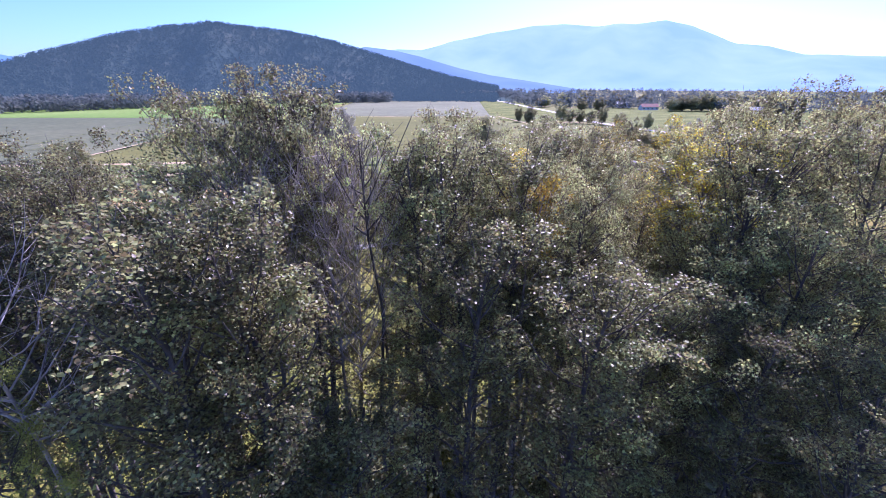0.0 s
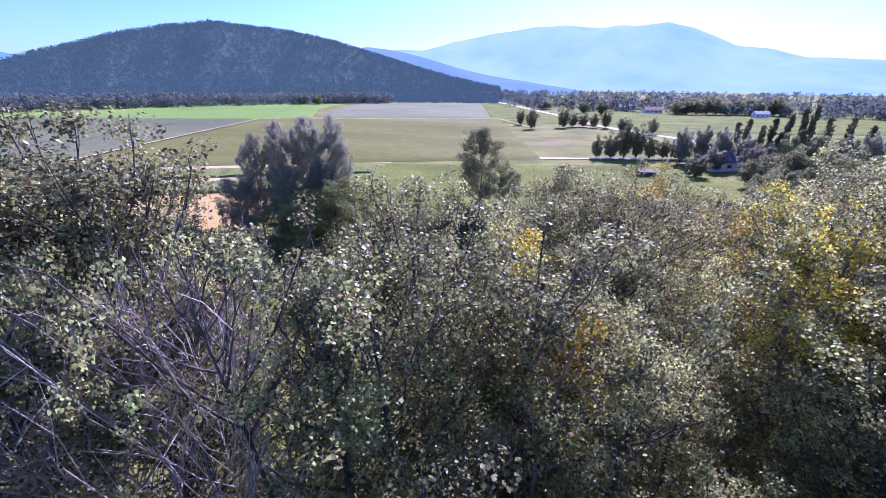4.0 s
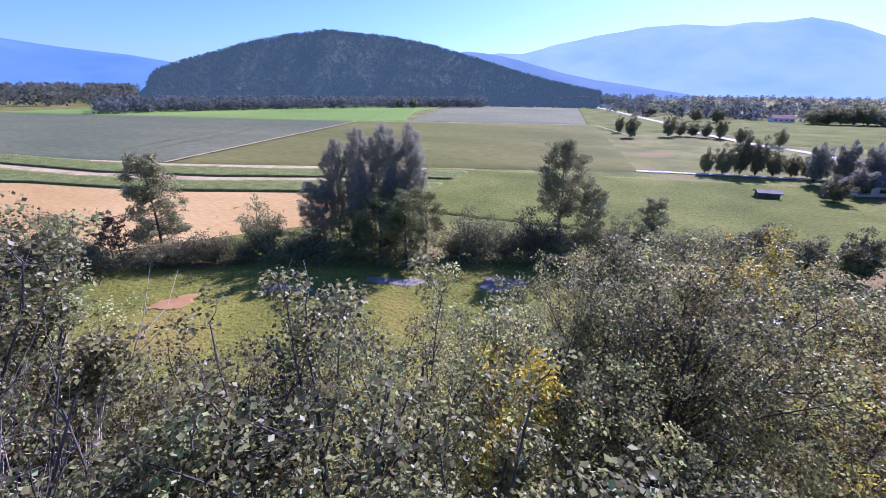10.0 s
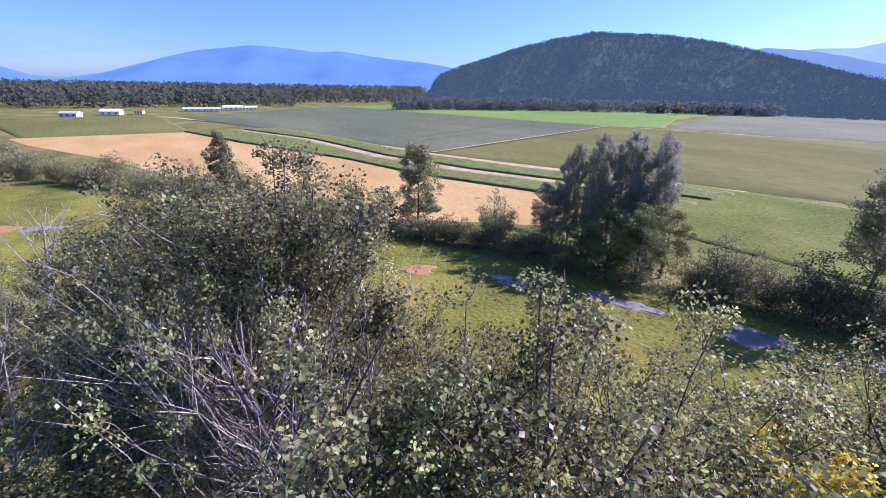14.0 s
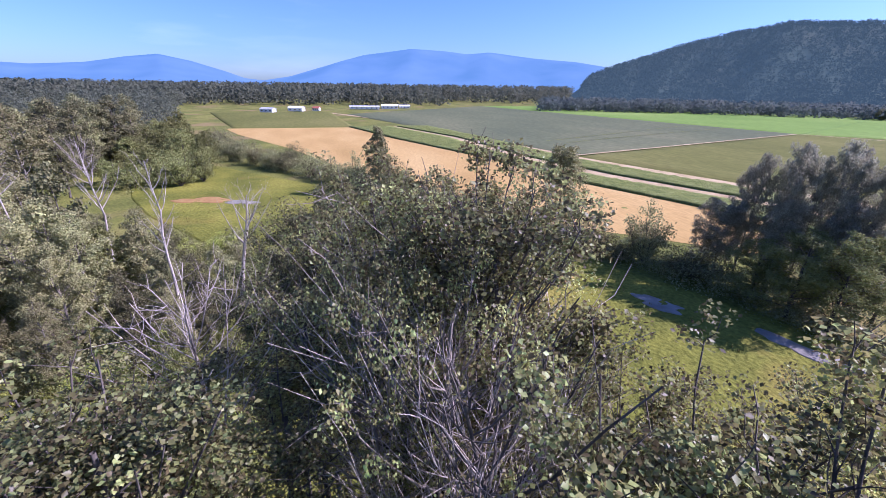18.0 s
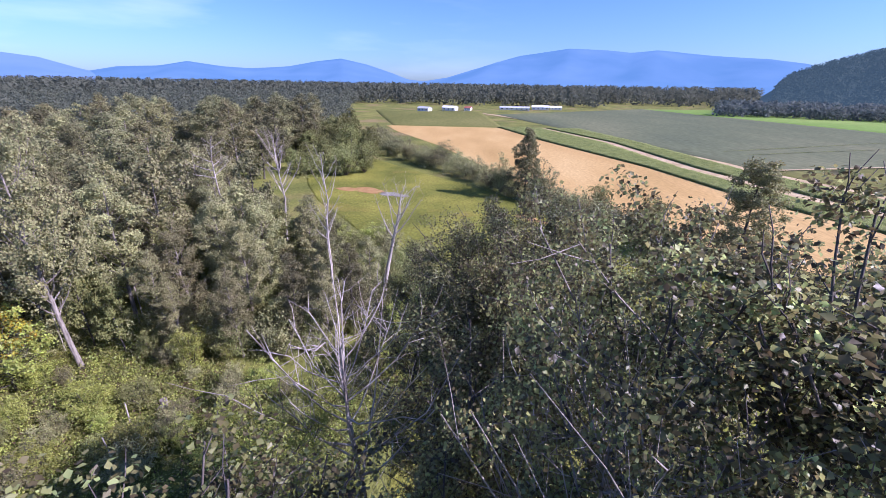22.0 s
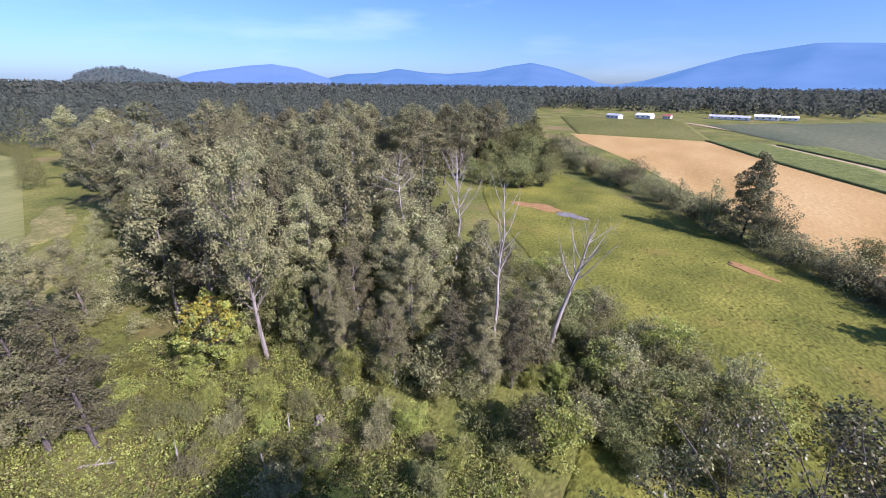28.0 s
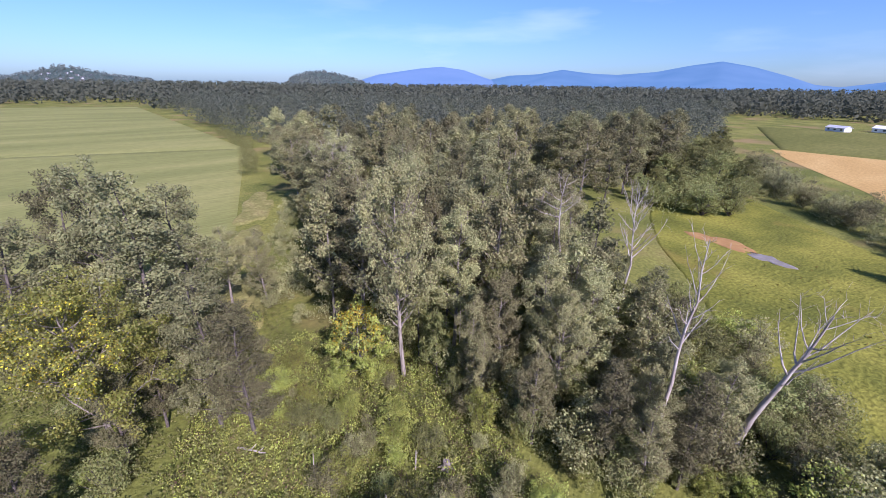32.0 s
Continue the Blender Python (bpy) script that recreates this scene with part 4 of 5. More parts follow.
HEDGE = "shrubs of the hedge and marsh edge"
shrub_kinds = [
    build_shrub(31, "shrub", 5.0, 2.6, 5600, 0.18, M_SHRUB, "rounded olive green willow shrub", HEDGE),
    build_shrub(32, "shrub", 5.0, 2.8, 5600, 0.18, M_LEAF_DARK, "dense dark green shrub", HEDGE),
    build_shrub(33, "shrub", 5.0, 2.6, 5600, 0.18, M_LEAF_G, "bright yellow-green shrub in the clearing", HEDGE),
    build_shrub(34, "shrub", 5.0, 2.6, 5600, 0.18, M_LEAF_MID, "rounded grey-green willow shrub", HEDGE),
]
poplar_silver = build_tree(41, "poplar", 20.0, 0.6, 3.4, 64, 15000, 0.27, M_BARK, M_LEAF_SILVER, "silvery grey poplar in a tall clump", group="poplar clump", trunk_r=0.22, spread=0.55, shape="oval", lift=1.5)
lone_kind = build_tree(42, "lone_tree", 19.7, 5.0, 4.6, 50, 17000, 0.28, M_BARK_D, M_LEAF_MID, "tall lone tree with rounded crown above the hedge", trunk_r=0.26, spread=0.55)
sparse_kind = build_tree(43, "hedge_tree", 16.0, 0.8, 4.0, 60, 18000, 0.27, M_BARK_D, M_LEAF_MID, "ragged dark tree in the hedgerow", group="hedgerow trees", trunk_r=0.22, spread=0.45, shape="column", lift=0.5)
conifer_kind = build_tree(44, "hedge_tree", 17.0, 0.6, 4.8, 66, 17000, 0.30, M_BARK_D, M_LEAF_DARK, "dark layered tree in the hedgerow", group="hedgerow trees", trunk_r=0.26, spread=0.45, shape="cone", lift=0.2)
lombardy_kind = build_tree(45, "lombardy_poplar", 14.0, 1.0, 1.5, 50, 9000, 0.28, M_BARK_D, M_LEAF_DARK, "narrow upright poplar by the farm", group="poplar row", trunk_r=0.2, spread=0.3, shape="column", lift=1.6)
brown_kind = build_tree(46, "small_tree", 8.0, 1.5, 2.3, 30, 2000, 0.26, M_BARK_D, M_LEAF_BROWN, "small thin browning tree in the hedge", group="hedgerow trees", trunk_r=0.1, spread=0.25)
round_kind = build_shrub(35, "field_tree", 10.0, 4.0, 9000, 0.42, M_LEAF_MID, "rounded dark green field tree", "farm trees", "tree", 0.25)
light_round_kind = build_shrub(36, "field_tree", 10.0, 4.0, 9000, 0.42, M_LEAF_SILVER, "rounded silvery field tree", "farm trees", "tree", 0.25)
STARTED = set()


def outward(x, y):
    """The far side of the marsh lies a little further out towards the east."""
    w = min(1.0, max(0.0, (x + 58) / 48)) if y > 38 else 0.0
    return x - 2.8 * w, y + 2.2 * w


def plant(kind, x, y, h, width, full_h, full_w, label="", turn=None):
    """The first time the tree itself is stood there, then copies of it."""
    turn = (x * 37.0 + y * 91.0) % 360 if turn is None else turn
    x, y = outward(x, y)
    sx, sz = width / full_w, h / full_h
    if kind.name in STARTED:
        return again(kind, x, y, turn, sx, sz, label)
    STARTED.add(kind.name)
    put(kind, x, y, turn, sx, sz)
    if label:
        kind["label"] = label
    return kind


plant(lone_kind, -7.1, 79.5, 19.7, 10.4, 19.7, 10.8)
plant(sparse_kind, -1.8, 80.4, 12.0, 8.0, 16.0, 9.2)
plant(sparse_kind, 7.8, 83.1, 10.2, 7.4, 16.0, 9.2)
for x, y, h, w in ((-52.2, 66.9, 11.2, 5.2), (-50.2, 70.3, 16.4, 4.6), (-47.6, 69.2, 18.6, 4.8), (-44.9, 71.0, 17.6, 4.6), (-42.6, 69.6, 20.6, 4.8), (-40.2, 70.4, 19.2, 4.4), (-37.9, 70.9, 21.4, 4.8), (-35.4, 70.2, 19.6, 4.5), (-33.0, 71.4, 20.4, 4.8), (-31.2, 70.2, 17.4, 4.4), (-45.5, 75, 19.8, 5), (-39.4, 75, 20.2, 5), (-35.5, 75.5, 21.2, 5), (-48.5, 66, 11, 5.5), (-40.5, 66.4, 13.5, 5.5), (-34, 67.5, 14.5, 5.5)):
    plant(poplar_silver, x, y, h, w, 20.0, 8.4)
for x, y, h, w in ((-28.9, 69.4, 10.8, 7.5), (-33.9, 62.5, 11.0, 9.5), (-29.8, 64.0, 12.2, 9.0), (-39.4, 63, 8.5, 8)):
    plant(mid_kinds[3], x, y, h, w, 14.0, 7.4, "dark bushy tree in front of the poplar clump")
plant(sparse_kind, -71.7, 51.2, 16.6, 11.0, 16.0, 9.2)
plant(conifer_kind, -110.1, 20.7, 17.5, 11.5, 17.0, 11.0)
plant(brown_kind, -75.2, 46.4, 7.2, 5.2, 8.0, 4.8)
plant(brown_kind, -76.8, 46.0, 8.0, 4.6, 8.0, 4.8)
HEDGE_A = ((-19.9, 70.7, 7.4, 8, 1), (-23.3, 69.8, 3.6, 6, 1), (-10.1, 74.3, 7.2, 9, 1), (2.9, 77.9, 7.2, 8, 1), (-14.7, 72.2, 5.2, 6, 1), (-5.8, 75.5, 5.2, 7, 1), (-54.4, 57.4, 8.5, 8.4, 3),
           (-60.4, 52, 4.6, 7, 1), (-47.5, 60.5, 4.0, 9, 1), (-56.4, 55, 3.0, 6, 1), (-81.7, 41.1, 8.0, 6, 0), (-74.4, 41, 3.6, 7.4, 1), (-66.5, 47.8, 3.4, 7, 1), (-63.7, 50.2, 3.4, 6, 1), (8, 79, 5, 7, 1), (13, 82, 5, 8, 1))
HEDGE_B = ((-115, 15, 10, 9, 3), (-128, 8.8, 7.3, 9, 3), (-152.6, -4, 8.3, 11, 1), (-142, 2.2, 7.2, 9, 3), (-154, -11, 6.7, 9.5, 1), (-170.8, -24, 7.8, 12, 1), (-160.6, -17, 8, 10, 3), (-200, -36, 8.5, 15, 1),
           (-135, -27.5, 10.4, 11, 0), (-129.9, -32, 9.1, 13, 0), (-106.6, 24, 9.6, 9, 1), (-99.7, 28, 5, 9, 1), (-93.9, 31, 5, 8, 1), (-99.2, 36.3, 7, 8, 0), (-92, 34, 4.2, 8, 1), (-88, 36.5, 4.6, 8, 1))
HEDGE_C = ((-85, 39, 5, 7, 1), (-108, 26.5, 4.6, 8, 1), (-120, 13, 5, 9, 1), (-135, 5, 5.5, 9, 1), (-147, -6, 6.5, 9, 1), (-185, -30, 7.5, 13, 3), (-178, -26, 7.5, 11, 1), (-215, -42, 8, 14, 3), (-79, 44, 4, 7, 1))
for x, y, h, w, k in HEDGE_A:
    plant(shrub_kinds[k], x, y, h * 1.2, w * 1.2, 5.4, 6.2)
for x, y, h, w, k in HEDGE_B + HEDGE_C:
    plant(shrub_kinds[k], x, y, h, w, 5.4, 6.2)

# the wood beside the marsh
WOOD_A = ((-52.4, -76, 20.8, 13, 2), (-36.5, -30.3, 22.3, 10.6, 0), (-52.8, -54, 18, 11.4, 0), (-59.8, -41.8, 21.8, 10, 1), (-38.1, -41.4, 19.5, 9, 0), (-65, -32.7, 16, 6.7, 0), (-68.9, -41.7, 13, 6, 2),
          (-56.6, -14.1, 12.6, 5.6, 1), (-49.4, -16.1, 14.4, 6.4, 0), (-47, -20.3, 15.4, 6, 0), (-43.3, -22.4, 13.2, 5.6, 0), (-56.5, -105, 18.6, 14, 0), (-64, -49.8, 14, 7.4, 0), (-44, -48, 17, 9, 2), (-41, -56, 16, 9, 1))
WOOD_B = ((-19.3, -35.4, 14.5, 8.6, 1), (-17, -43.2, 22, 9.5, 1), (-20.5, -47.5, 19.4, 10.5, 1), (-14.6, -52.5, 21.5, 10.4, 1), (-12.2, -60, 19.4, 11, 1), (-8, -50, 18, 11, 1), (-5, -58, 15, 10, 1), (-21.4, -32.6, 13, 7.2, 1),
          (-52, -24, 13, 6, 1), (-54, -33, 15, 7, 0), (-61, -20, 11, 6, 1), (-47, -68, 18, 10, 1), (-59, -62, 19, 10, 1), (-66, -70, 20, 10, 0), (-73, -60, 19, 10, 1))
for x, y, h, w, k in WOOD_A + WOOD_B:
    k = slender(k, h * 1.04, w * 0.84)
    plant(mid_kinds[k], x, y, h * 1.04, w * 0.84, *FULL[k])


def inside(x, y, poly):
    c = False
    for (x1, y1), (x2, y2) in zip(poly, poly[1:] + poly[:1]):
        if (y1 > y) != (y2 > y) and x < (x2 - x1) * (y - y1) / (y2 - y1) + x1:
            c = not c
    return c


maple = build_tree(28, "maple", 15.5, 3.0, 5.6, 52, 34000, 0.18, M_BARK, M_LEAF_G, "broad yellow-green maple with pale forked limbs", trunk_r=0.24, spread=0.42, shape="dome", lift=0.7, split=True,
                   accent=(M_LEAF_Y, 0.14, (3, 1, 12), (5, 5, 4)))
put(maple, -11.8, -38.2, 40)
put(build_tree(29, "willow", 7.5, 0.6, 3.6, 40, 5000, 0.24, M_BARK_D, M_LEAF_G, "yellow-green willow at the clearing edge", trunk_r=0.12, spread=0.34, shape="dome", accent=(M_LEAF_Y, 0.5, (0, 0, 6), (3, 3, 2.5))), -33.0, -33.5, 10)

WOODLAND = [(-58, -60), (-75, -50), (-95, -60), (-130, -50), (-150, -58), (-215, -62), (-300, -80), (-460, -130), (-1500, -330), (-1500, -1500), (-300, -1600), (-90, -640), (-84, -215), (-66, -150), (-50, -90)]
rng = np.random.default_rng(77)
count = 0
while count < 210:
    x, y = rng.uniform(-210, -50), rng.uniform(-190, -48)
    if not inside(x, y, WOODLAND) or math.hypot(x + 16, y) > 235:
        continue
    k = int(rng.choice([4, 4, 5, 5, 6, 6]))
    h = rng.uniform(13, 22) if k < 6 else rng.uniform(6, 12)
    plant(mid_kinds[k], x, y, h, h * rng.uniform(0.46, 0.66), *FULL[k])
    count += 1

# shrubs round the clearing and along the marsh edge
rng = np.random.default_rng(78)
SHRUB_EDGE = [(-72, -22), (-70, -6), (-62, 4), (-58, 12), (-50, 17), (-40, 12), (-36, 2), (-37, -8), (-41, -16), (-50, -20)]
CLEARING = [(-40, -26), (-36, -12), (-33, -4), (-27, -10), (-24, -22), (-22, -34), (-28, -42), (-35, -40)]
count = 0
while count < 85:
    x, y = rng.uniform(-74, -34), rng.uniform(-24, 18)
    if not inside(x, y, SHRUB_EDGE):
        continue
    h = rng.uniform(2.8, 6.4)
    plant(shrub_kinds[int(rng.choice([0, 0, 3, 3, 2]))], x, y, h, h * rng.uniform(0.9, 1.4), 5.4, 6.2)
    count += 1
count = 0
while count < 60:
    x, y = rng.uniform(-42, -20), rng.uniform(-44, -2)
    if not inside(x, y, CLEARING):
        continue
    h = rng.uniform(1.0, 3.4)
    plant(shrub_kinds[int(rng.choice([2, 0, 2, 3]))], x, y, h, h * rng.uniform(1.0, 1.7), 5.4, 6.2)
    count += 1

FILL = [(-37.5, -25), (-44, -26), (-52, -18), (-58, -12), (-56, -4), (-46, -3), (-41, -7), (-38.5, -15)]
count = 0
while count < 62:
    x, y = rng.uniform(-58, -37), rng.uniform(-26, -3)
    if not inside(x, y, FILL):
        continue
    if count % 5 == 0:
        k = int(rng.choice([7, 8, 7]))
        h = rng.uniform(7.5, 12.5)
        plant(mid_kinds[k], x, y, h, h * rng.uniform(0.3, 0.42), *FULL[k])
    else:
        h = rng.uniform(2.6, 5.6)
        plant(shrub_kinds[int(rng.choice([0, 3, 0, 2]))], x, y, h, h * rng.uniform(0.8, 1.2), 5.4, 6.2)
    count += 1

MARSH_END = [(-134, -30), (-152, -24), (-178, -38), (-215, -50), (-270, -66), (-215, -70), (-150, -64), (-122, -52)]
count = 0
while count < 46:
    x, y = rng.uniform(-270, -122), rng.uniform(-70, -24)
    if inside(x, y, MARSH_END):
        h = rng.uniform(6.5, 13)
        plant(mid_kinds[6], x, y, h, h * rng.uniform(0.7, 1.0), *FULL[6])
        count += 1
GLADE = [(-13, -30), (-21, -42), (-31, -47), (-33, -58), (-24, -74), (-8, -68), (0, -44), (-6, -28)]
count = 0
while count < 54:
    x, y = rng.uniform(-33, 0), rng.uniform(-74, -28)
    if not inside(x, y, GLADE):
        continue
    if count % 4 == 0:
        h = rng.uniform(7, 12)
        plant(mid_kinds[7 + count % 8 // 4], x, y, h, h * rng.uniform(0.32, 0.44), *FULL[7])
    else:
        h = rng.uniform(1.4, 4.2)
        plant(shrub_kinds[int(rng.choice([2, 0, 3, 0]))], x, y, h, h * rng.uniform(0.9, 1.4), 5.4, 6.2)
    count += 1

WOOD_NEAR = [(-43, -18), (-50, -12), (-58, -12), (-66, -24), (-78, -46), (-76, -70), (-66, -100), (-56, -100), (-44, -70), (-36, -46), (-38, -30)]
taken = [(x, y) for x, y, h, w, k in WOOD_A + WOOD_B]
for _ in range(4000):
    x, y = rng.uniform(-80, -34), rng.uniform(-102, -10)
    if not inside(x, y, WOOD_NEAR) or min(math.hypot(x - a, y - b) for a, b in taken) < 3.5:
        continue
    far = math.hypot(x + 14, y - 3)
    k = int(rng.choice([0, 1, 3, 0])) if far < 40 else int(rng.choice([4, 5, 6]))
    h = min(rng.uniform(10, 19), 22 - 0.04 * far) if k not in (3, 6) else rng.uniform(6, 12)
    w = h * rng.uniform(0.34, 0.5)
    k = slender(k, h, w)
    plant(mid_kinds[k], x, y, h, w, *FULL[k])
    taken.append((x, y))
def hedge_spots(line, step, lo, hi):
    out = []
    for (x1, y1), (x2, y2) in zip(line, line[1:]):
        n = max(1, int(math.hypot(x2 - x1, y2 - y1) / step))
        for i in range(n):
            out.append((x1 + (x2 - x1) * (i + 0.5) / n + rng.uniform(-1, 1), y1 + (y2 - y1) * (i + 0.5) / n + rng.uniform(-1, 1), 0.0, rng.uniform(lo, hi)))
    return out


def hedge(line, step, lo, hi, mat, label, n_leaf=1000, leaf=0.056):
    """A run of low shrubs grown into one another: domes of leaves down to the ground."""
    spots = hedge_spots(line, step, lo, hi)
    r2 = np.random.default_rng(int(abs(line[0][0]) * 10))
    P, L, O = [], [], []
    for x, y, z, h in spots:
        r = h * r2.uniform(0.6, 0.9)
        d = r2.normal(size=(n_leaf, 3))
        d /= np.linalg.norm(d, axis=1)[:, None]
        d[:, 2] = np.abs(d[:, 2])
        q = r2.uniform(0.55, 1.08, n_leaf)[:, None] * (1 + 0.2 * np.sin(4 * d[:, :1] + x) * np.sin(5 * d[:, 1:2] + y))
        P.append(np.array([x, y, 0.1]) + d * q * np.array([r, r, h]))
        L.append(np.full(n_leaf, leaf * h))
        O.append(d + np.array([0, 0, 0.2]))
    v, f = leaves(np.concatenate(P), np.concatenate(L), r2, out=np.concatenate(O), loose=0.5)
    return tagged(new("hedge", mesh_of("hedge", v, f, mat)), label, "hedge", kind="stuff")


hedge(((-26, 70.5), (-10.8, 77.2), (9.2, 83.2), (27.2, 92.2)), 1.9, 3.4, 6.2, M_LEAF_DARK, "dark overgrown hedge beside the marsh")
hedge(((-92, 35), (-74, 42), (-57, 54)), 2.1, 3.0, 5.2, M_LEAF_DARK, "dark low hedge along the stubble field")
hedge(((-57, 56), (-44.8, 61.6), (-28.8, 65.4)), 2.1, 3.0, 5.2, M_LEAF_DARK, "dark brambles under the poplar clump")
hedge(((-215, -44), (-170, -24), (-140, 0), (-110, 20), (-90, 36)), 4.0, 3.5, 6.5, M_LEAF_MID, "long overgrown hedge beside the stubble field")
hedge(((-128, -44), (-138, -38), (-150, -40), (-170, -44), (-210, -56)), 3.5, 5.0, 9.0, M_SHRUB, "olive green shrubs at the marsh end")
hedge(((-58, -150), (-68, -186), (-78, -220), (-84, -300)), 6.0, 3.0, 6.5, M_SHRUB, "olive green shrubs along the wood edge")
THICKET = [(-78, -62), (-74, -36), (-70, -22), (-50, -20), (-41, -16), (-40, -28), (-35, -42), (-30, -48), (-36, -66), (-44, -90), (-60, -110)]


def thicket(poly, n, lo, hi, mat, label, seed, n_leaf=1500, leaf=0.040, slim=0.55):
    """Shrubs grown into one another over a stretch of ground."""
    r2 = np.random.default_rng(seed)
    xs, ys = [p[0] for p in poly], [p[1] for p in poly]
    P, L, O, k = [], [], [], 0
    while k < n:
        x, y = r2.uniform(min(xs), max(xs)), r2.uniform(min(ys), max(ys))
        if not inside(x, y, poly):
            continue
        k += 1
        h = r2.uniform(lo, hi)
        r = h * slim * r2.uniform(0.7, 1.2)
        m = 14
        d = r2.normal(size=(m, 3))
        d /= np.linalg.norm(d, axis=1)[:, None]
        d[:, 2] = np.abs(d[:, 2])
        mids = np.array([x, y, 0.1]) + d * np.array([r, r, h]) * r2.uniform(0.5, 0.85, (m, 1))
        pos, out = tuft_cloud(r2, mids, h * r2.uniform(0.12, 0.24, m), n_leaf // m)
        pos[:, 2] = np.abs(pos[:, 2])
        P.append(pos)
        O.append(out)
        L.append(np.full(len(pos), leaf * (h * 0.5 + 1.8)))
    v, f = leaves(np.concatenate(P), np.concatenate(L), r2, out=np.concatenate(O), loose=0.45)
    return tagged(new("thicket", mesh_of("thicket", v, f, mat)), label, "thicket", kind="stuff")


thicket(THICKET, 110, 2.6, 7.4, M_LEAF_MID, "grey-green willow thicket in the wood", 81)
thicket(THICKET, 80, 2.0, 5.5, M_SHRUB, "olive green shrub thicket in the wood", 82)
thicket(SHRUB_EDGE, 70, 2.4, 5.6, M_SHRUB, "olive green willow thicket beside the marsh", 83)
# Dark filler shrubs, added to stand in for deep shade under the crowns
UNDER = [(-3, 1), (22, -2), (26, 24), (8, 30), (-6, 24), (-16, 22), (-12, 9), (-5, 7)]
thicket([(4, 12), (24, 5), (28, 28), (4, 28)], 100, 7.0, 12.0, M_LEAF_DARK, "tall dark filler undergrowth in place of shade below the cottonwoods", 85, 520, 0.085, 0.3)
thicket(UNDER, 190, 3.0, 8.0, M_LEAF_DARK, "dark filler shrubs in place of shade below the cottonwoods", 84, 420, 0.09)


def undergrowth(name, poly, n, lo, hi, per, leaf, mat, label, seed):
    """Weeds and tall grass: upright tufts of blades."""
    r2 = np.random.default_rng(seed)
    xs, ys = [p[0] for p in poly], [p[1] for p in poly]
    c = []
    while len(c) < n:
        x, y = r2.uniform(min(xs), max(xs)), r2.uniform(min(ys), max(ys))
        if inside(x, y, poly):
            c.append((x, y))
    c = np.repeat(np.array(c), per, axis=0)
    h = np.repeat(r2.uniform(lo, hi, n), per)
    pos = np.column_stack([c + r2.normal(size=c.shape) * 0.28 * h[:, None], r2.uniform(0.0, 1.0, len(c)) * h])
    v, f = leaves(pos, leaf * (0.6 + h), r2, droop=-0.9)
    return tagged(new(name, mesh_of(name, v, f, mat)), label, "undergrowth", kind="stuff")


OPEN = [(-42, -28), (-37, -12), (-36, 0), (-30, 2), (-24, -8), (-18, -20), (-14, -32), (-22, -46), (-34, -44)]
undergrowth("weeds", OPEN, 2200, 0.3, 1.1, 16, 0.13, M_SHRUB, "tall olive weeds in the clearing", 1)
undergrowth("weeds", OPEN, 2200, 0.3, 1.0, 16, 0.13, M_LEAF_G, "bright green weeds in the clearing", 2)
undergrowth("dry_weeds", OPEN, 1300, 0.3, 0.9, 14, 0.12, M_LEAF_BROWN, "browning dry weeds in the clearing", 3)
undergrowth("weeds", [(-12, -26), (-20, -40), (-31, -46), (-34, -60), (-22, -76), (-4, -66), (4, -40), (-4, -24)], 2000, 0.3, 1.2, 16, 0.13, M_SHRUB, "tall olive weeds below the maple", 6)
MARSH_NEAR = [(-100, -28), (-72, -6), (-58, 8), (-40, 10), (-20, 22), (0, 30), (10, 72), (-30, 58), (-60, 44), (-90, 30), (-118, 6)]

REEDS = [(-60, 21), (-54, 25), (-47, 27), (-43, 24), (-48, 20), (-55, 18)]
undergrowth("reeds", REEDS, 420, 0.25, 0.6, 10, 0.2, M_MARSHGREEN, "darker green patch of low reeds", 4)
undergrowth("marsh_tufts", MARSH_NEAR, 260, 0.1, 0.3, 10, 0.25, M_MARSHTUFT, "scattered ochre tussocks of marsh grass", 5)

# ---- far woods ----
def far_trees(name, spots, n_leaf, leaf, mat, label, seed, col=0.32, loose=0.35):
    """Many far trees in one mesh: each a stem and a crown of loose clumps."""
    rng = np.random.default_rng(seed)
    V, Fc, base = [], [], 0
    P, O = [], []
    for x, y, z, h in spots:
        r = h * col * rng.uniform(0.7, 1.15)
        u = rng.uniform(0.0, 1.0, n_leaf)
        prof = np.sin(np.pi * np.clip(0.12 + 0.86 * u, 0, 1)) ** 0.6
        a, q = rng.uniform(0, 6.283, n_leaf), np.sqrt(rng.uniform(0.15, 1, n_leaf)) * r * prof
        lump = 1 + 0.3 * np.sin(3 * a + x) * np.sin(5 * u + y)
        P.append(np.column_stack([x + np.cos(a) * q * lump, y + np.sin(a) * q * lump, z + h * (0.12 + 0.88 * u)]))
        O.append(np.column_stack([np.cos(a), np.sin(a), 0.2 + 1.3 * u]))
    pos = np.concatenate(P)
    hs = np.repeat(np.array([s[3] for s in spots]), n_leaf)
    v, f = leaves(pos, leaf * hs, rng, 0.0, 0.9, np.concatenate(O), loose)
    return tagged(new(name, mesh_of(name, v, f, mat)), label, "woods", kind="stuff")


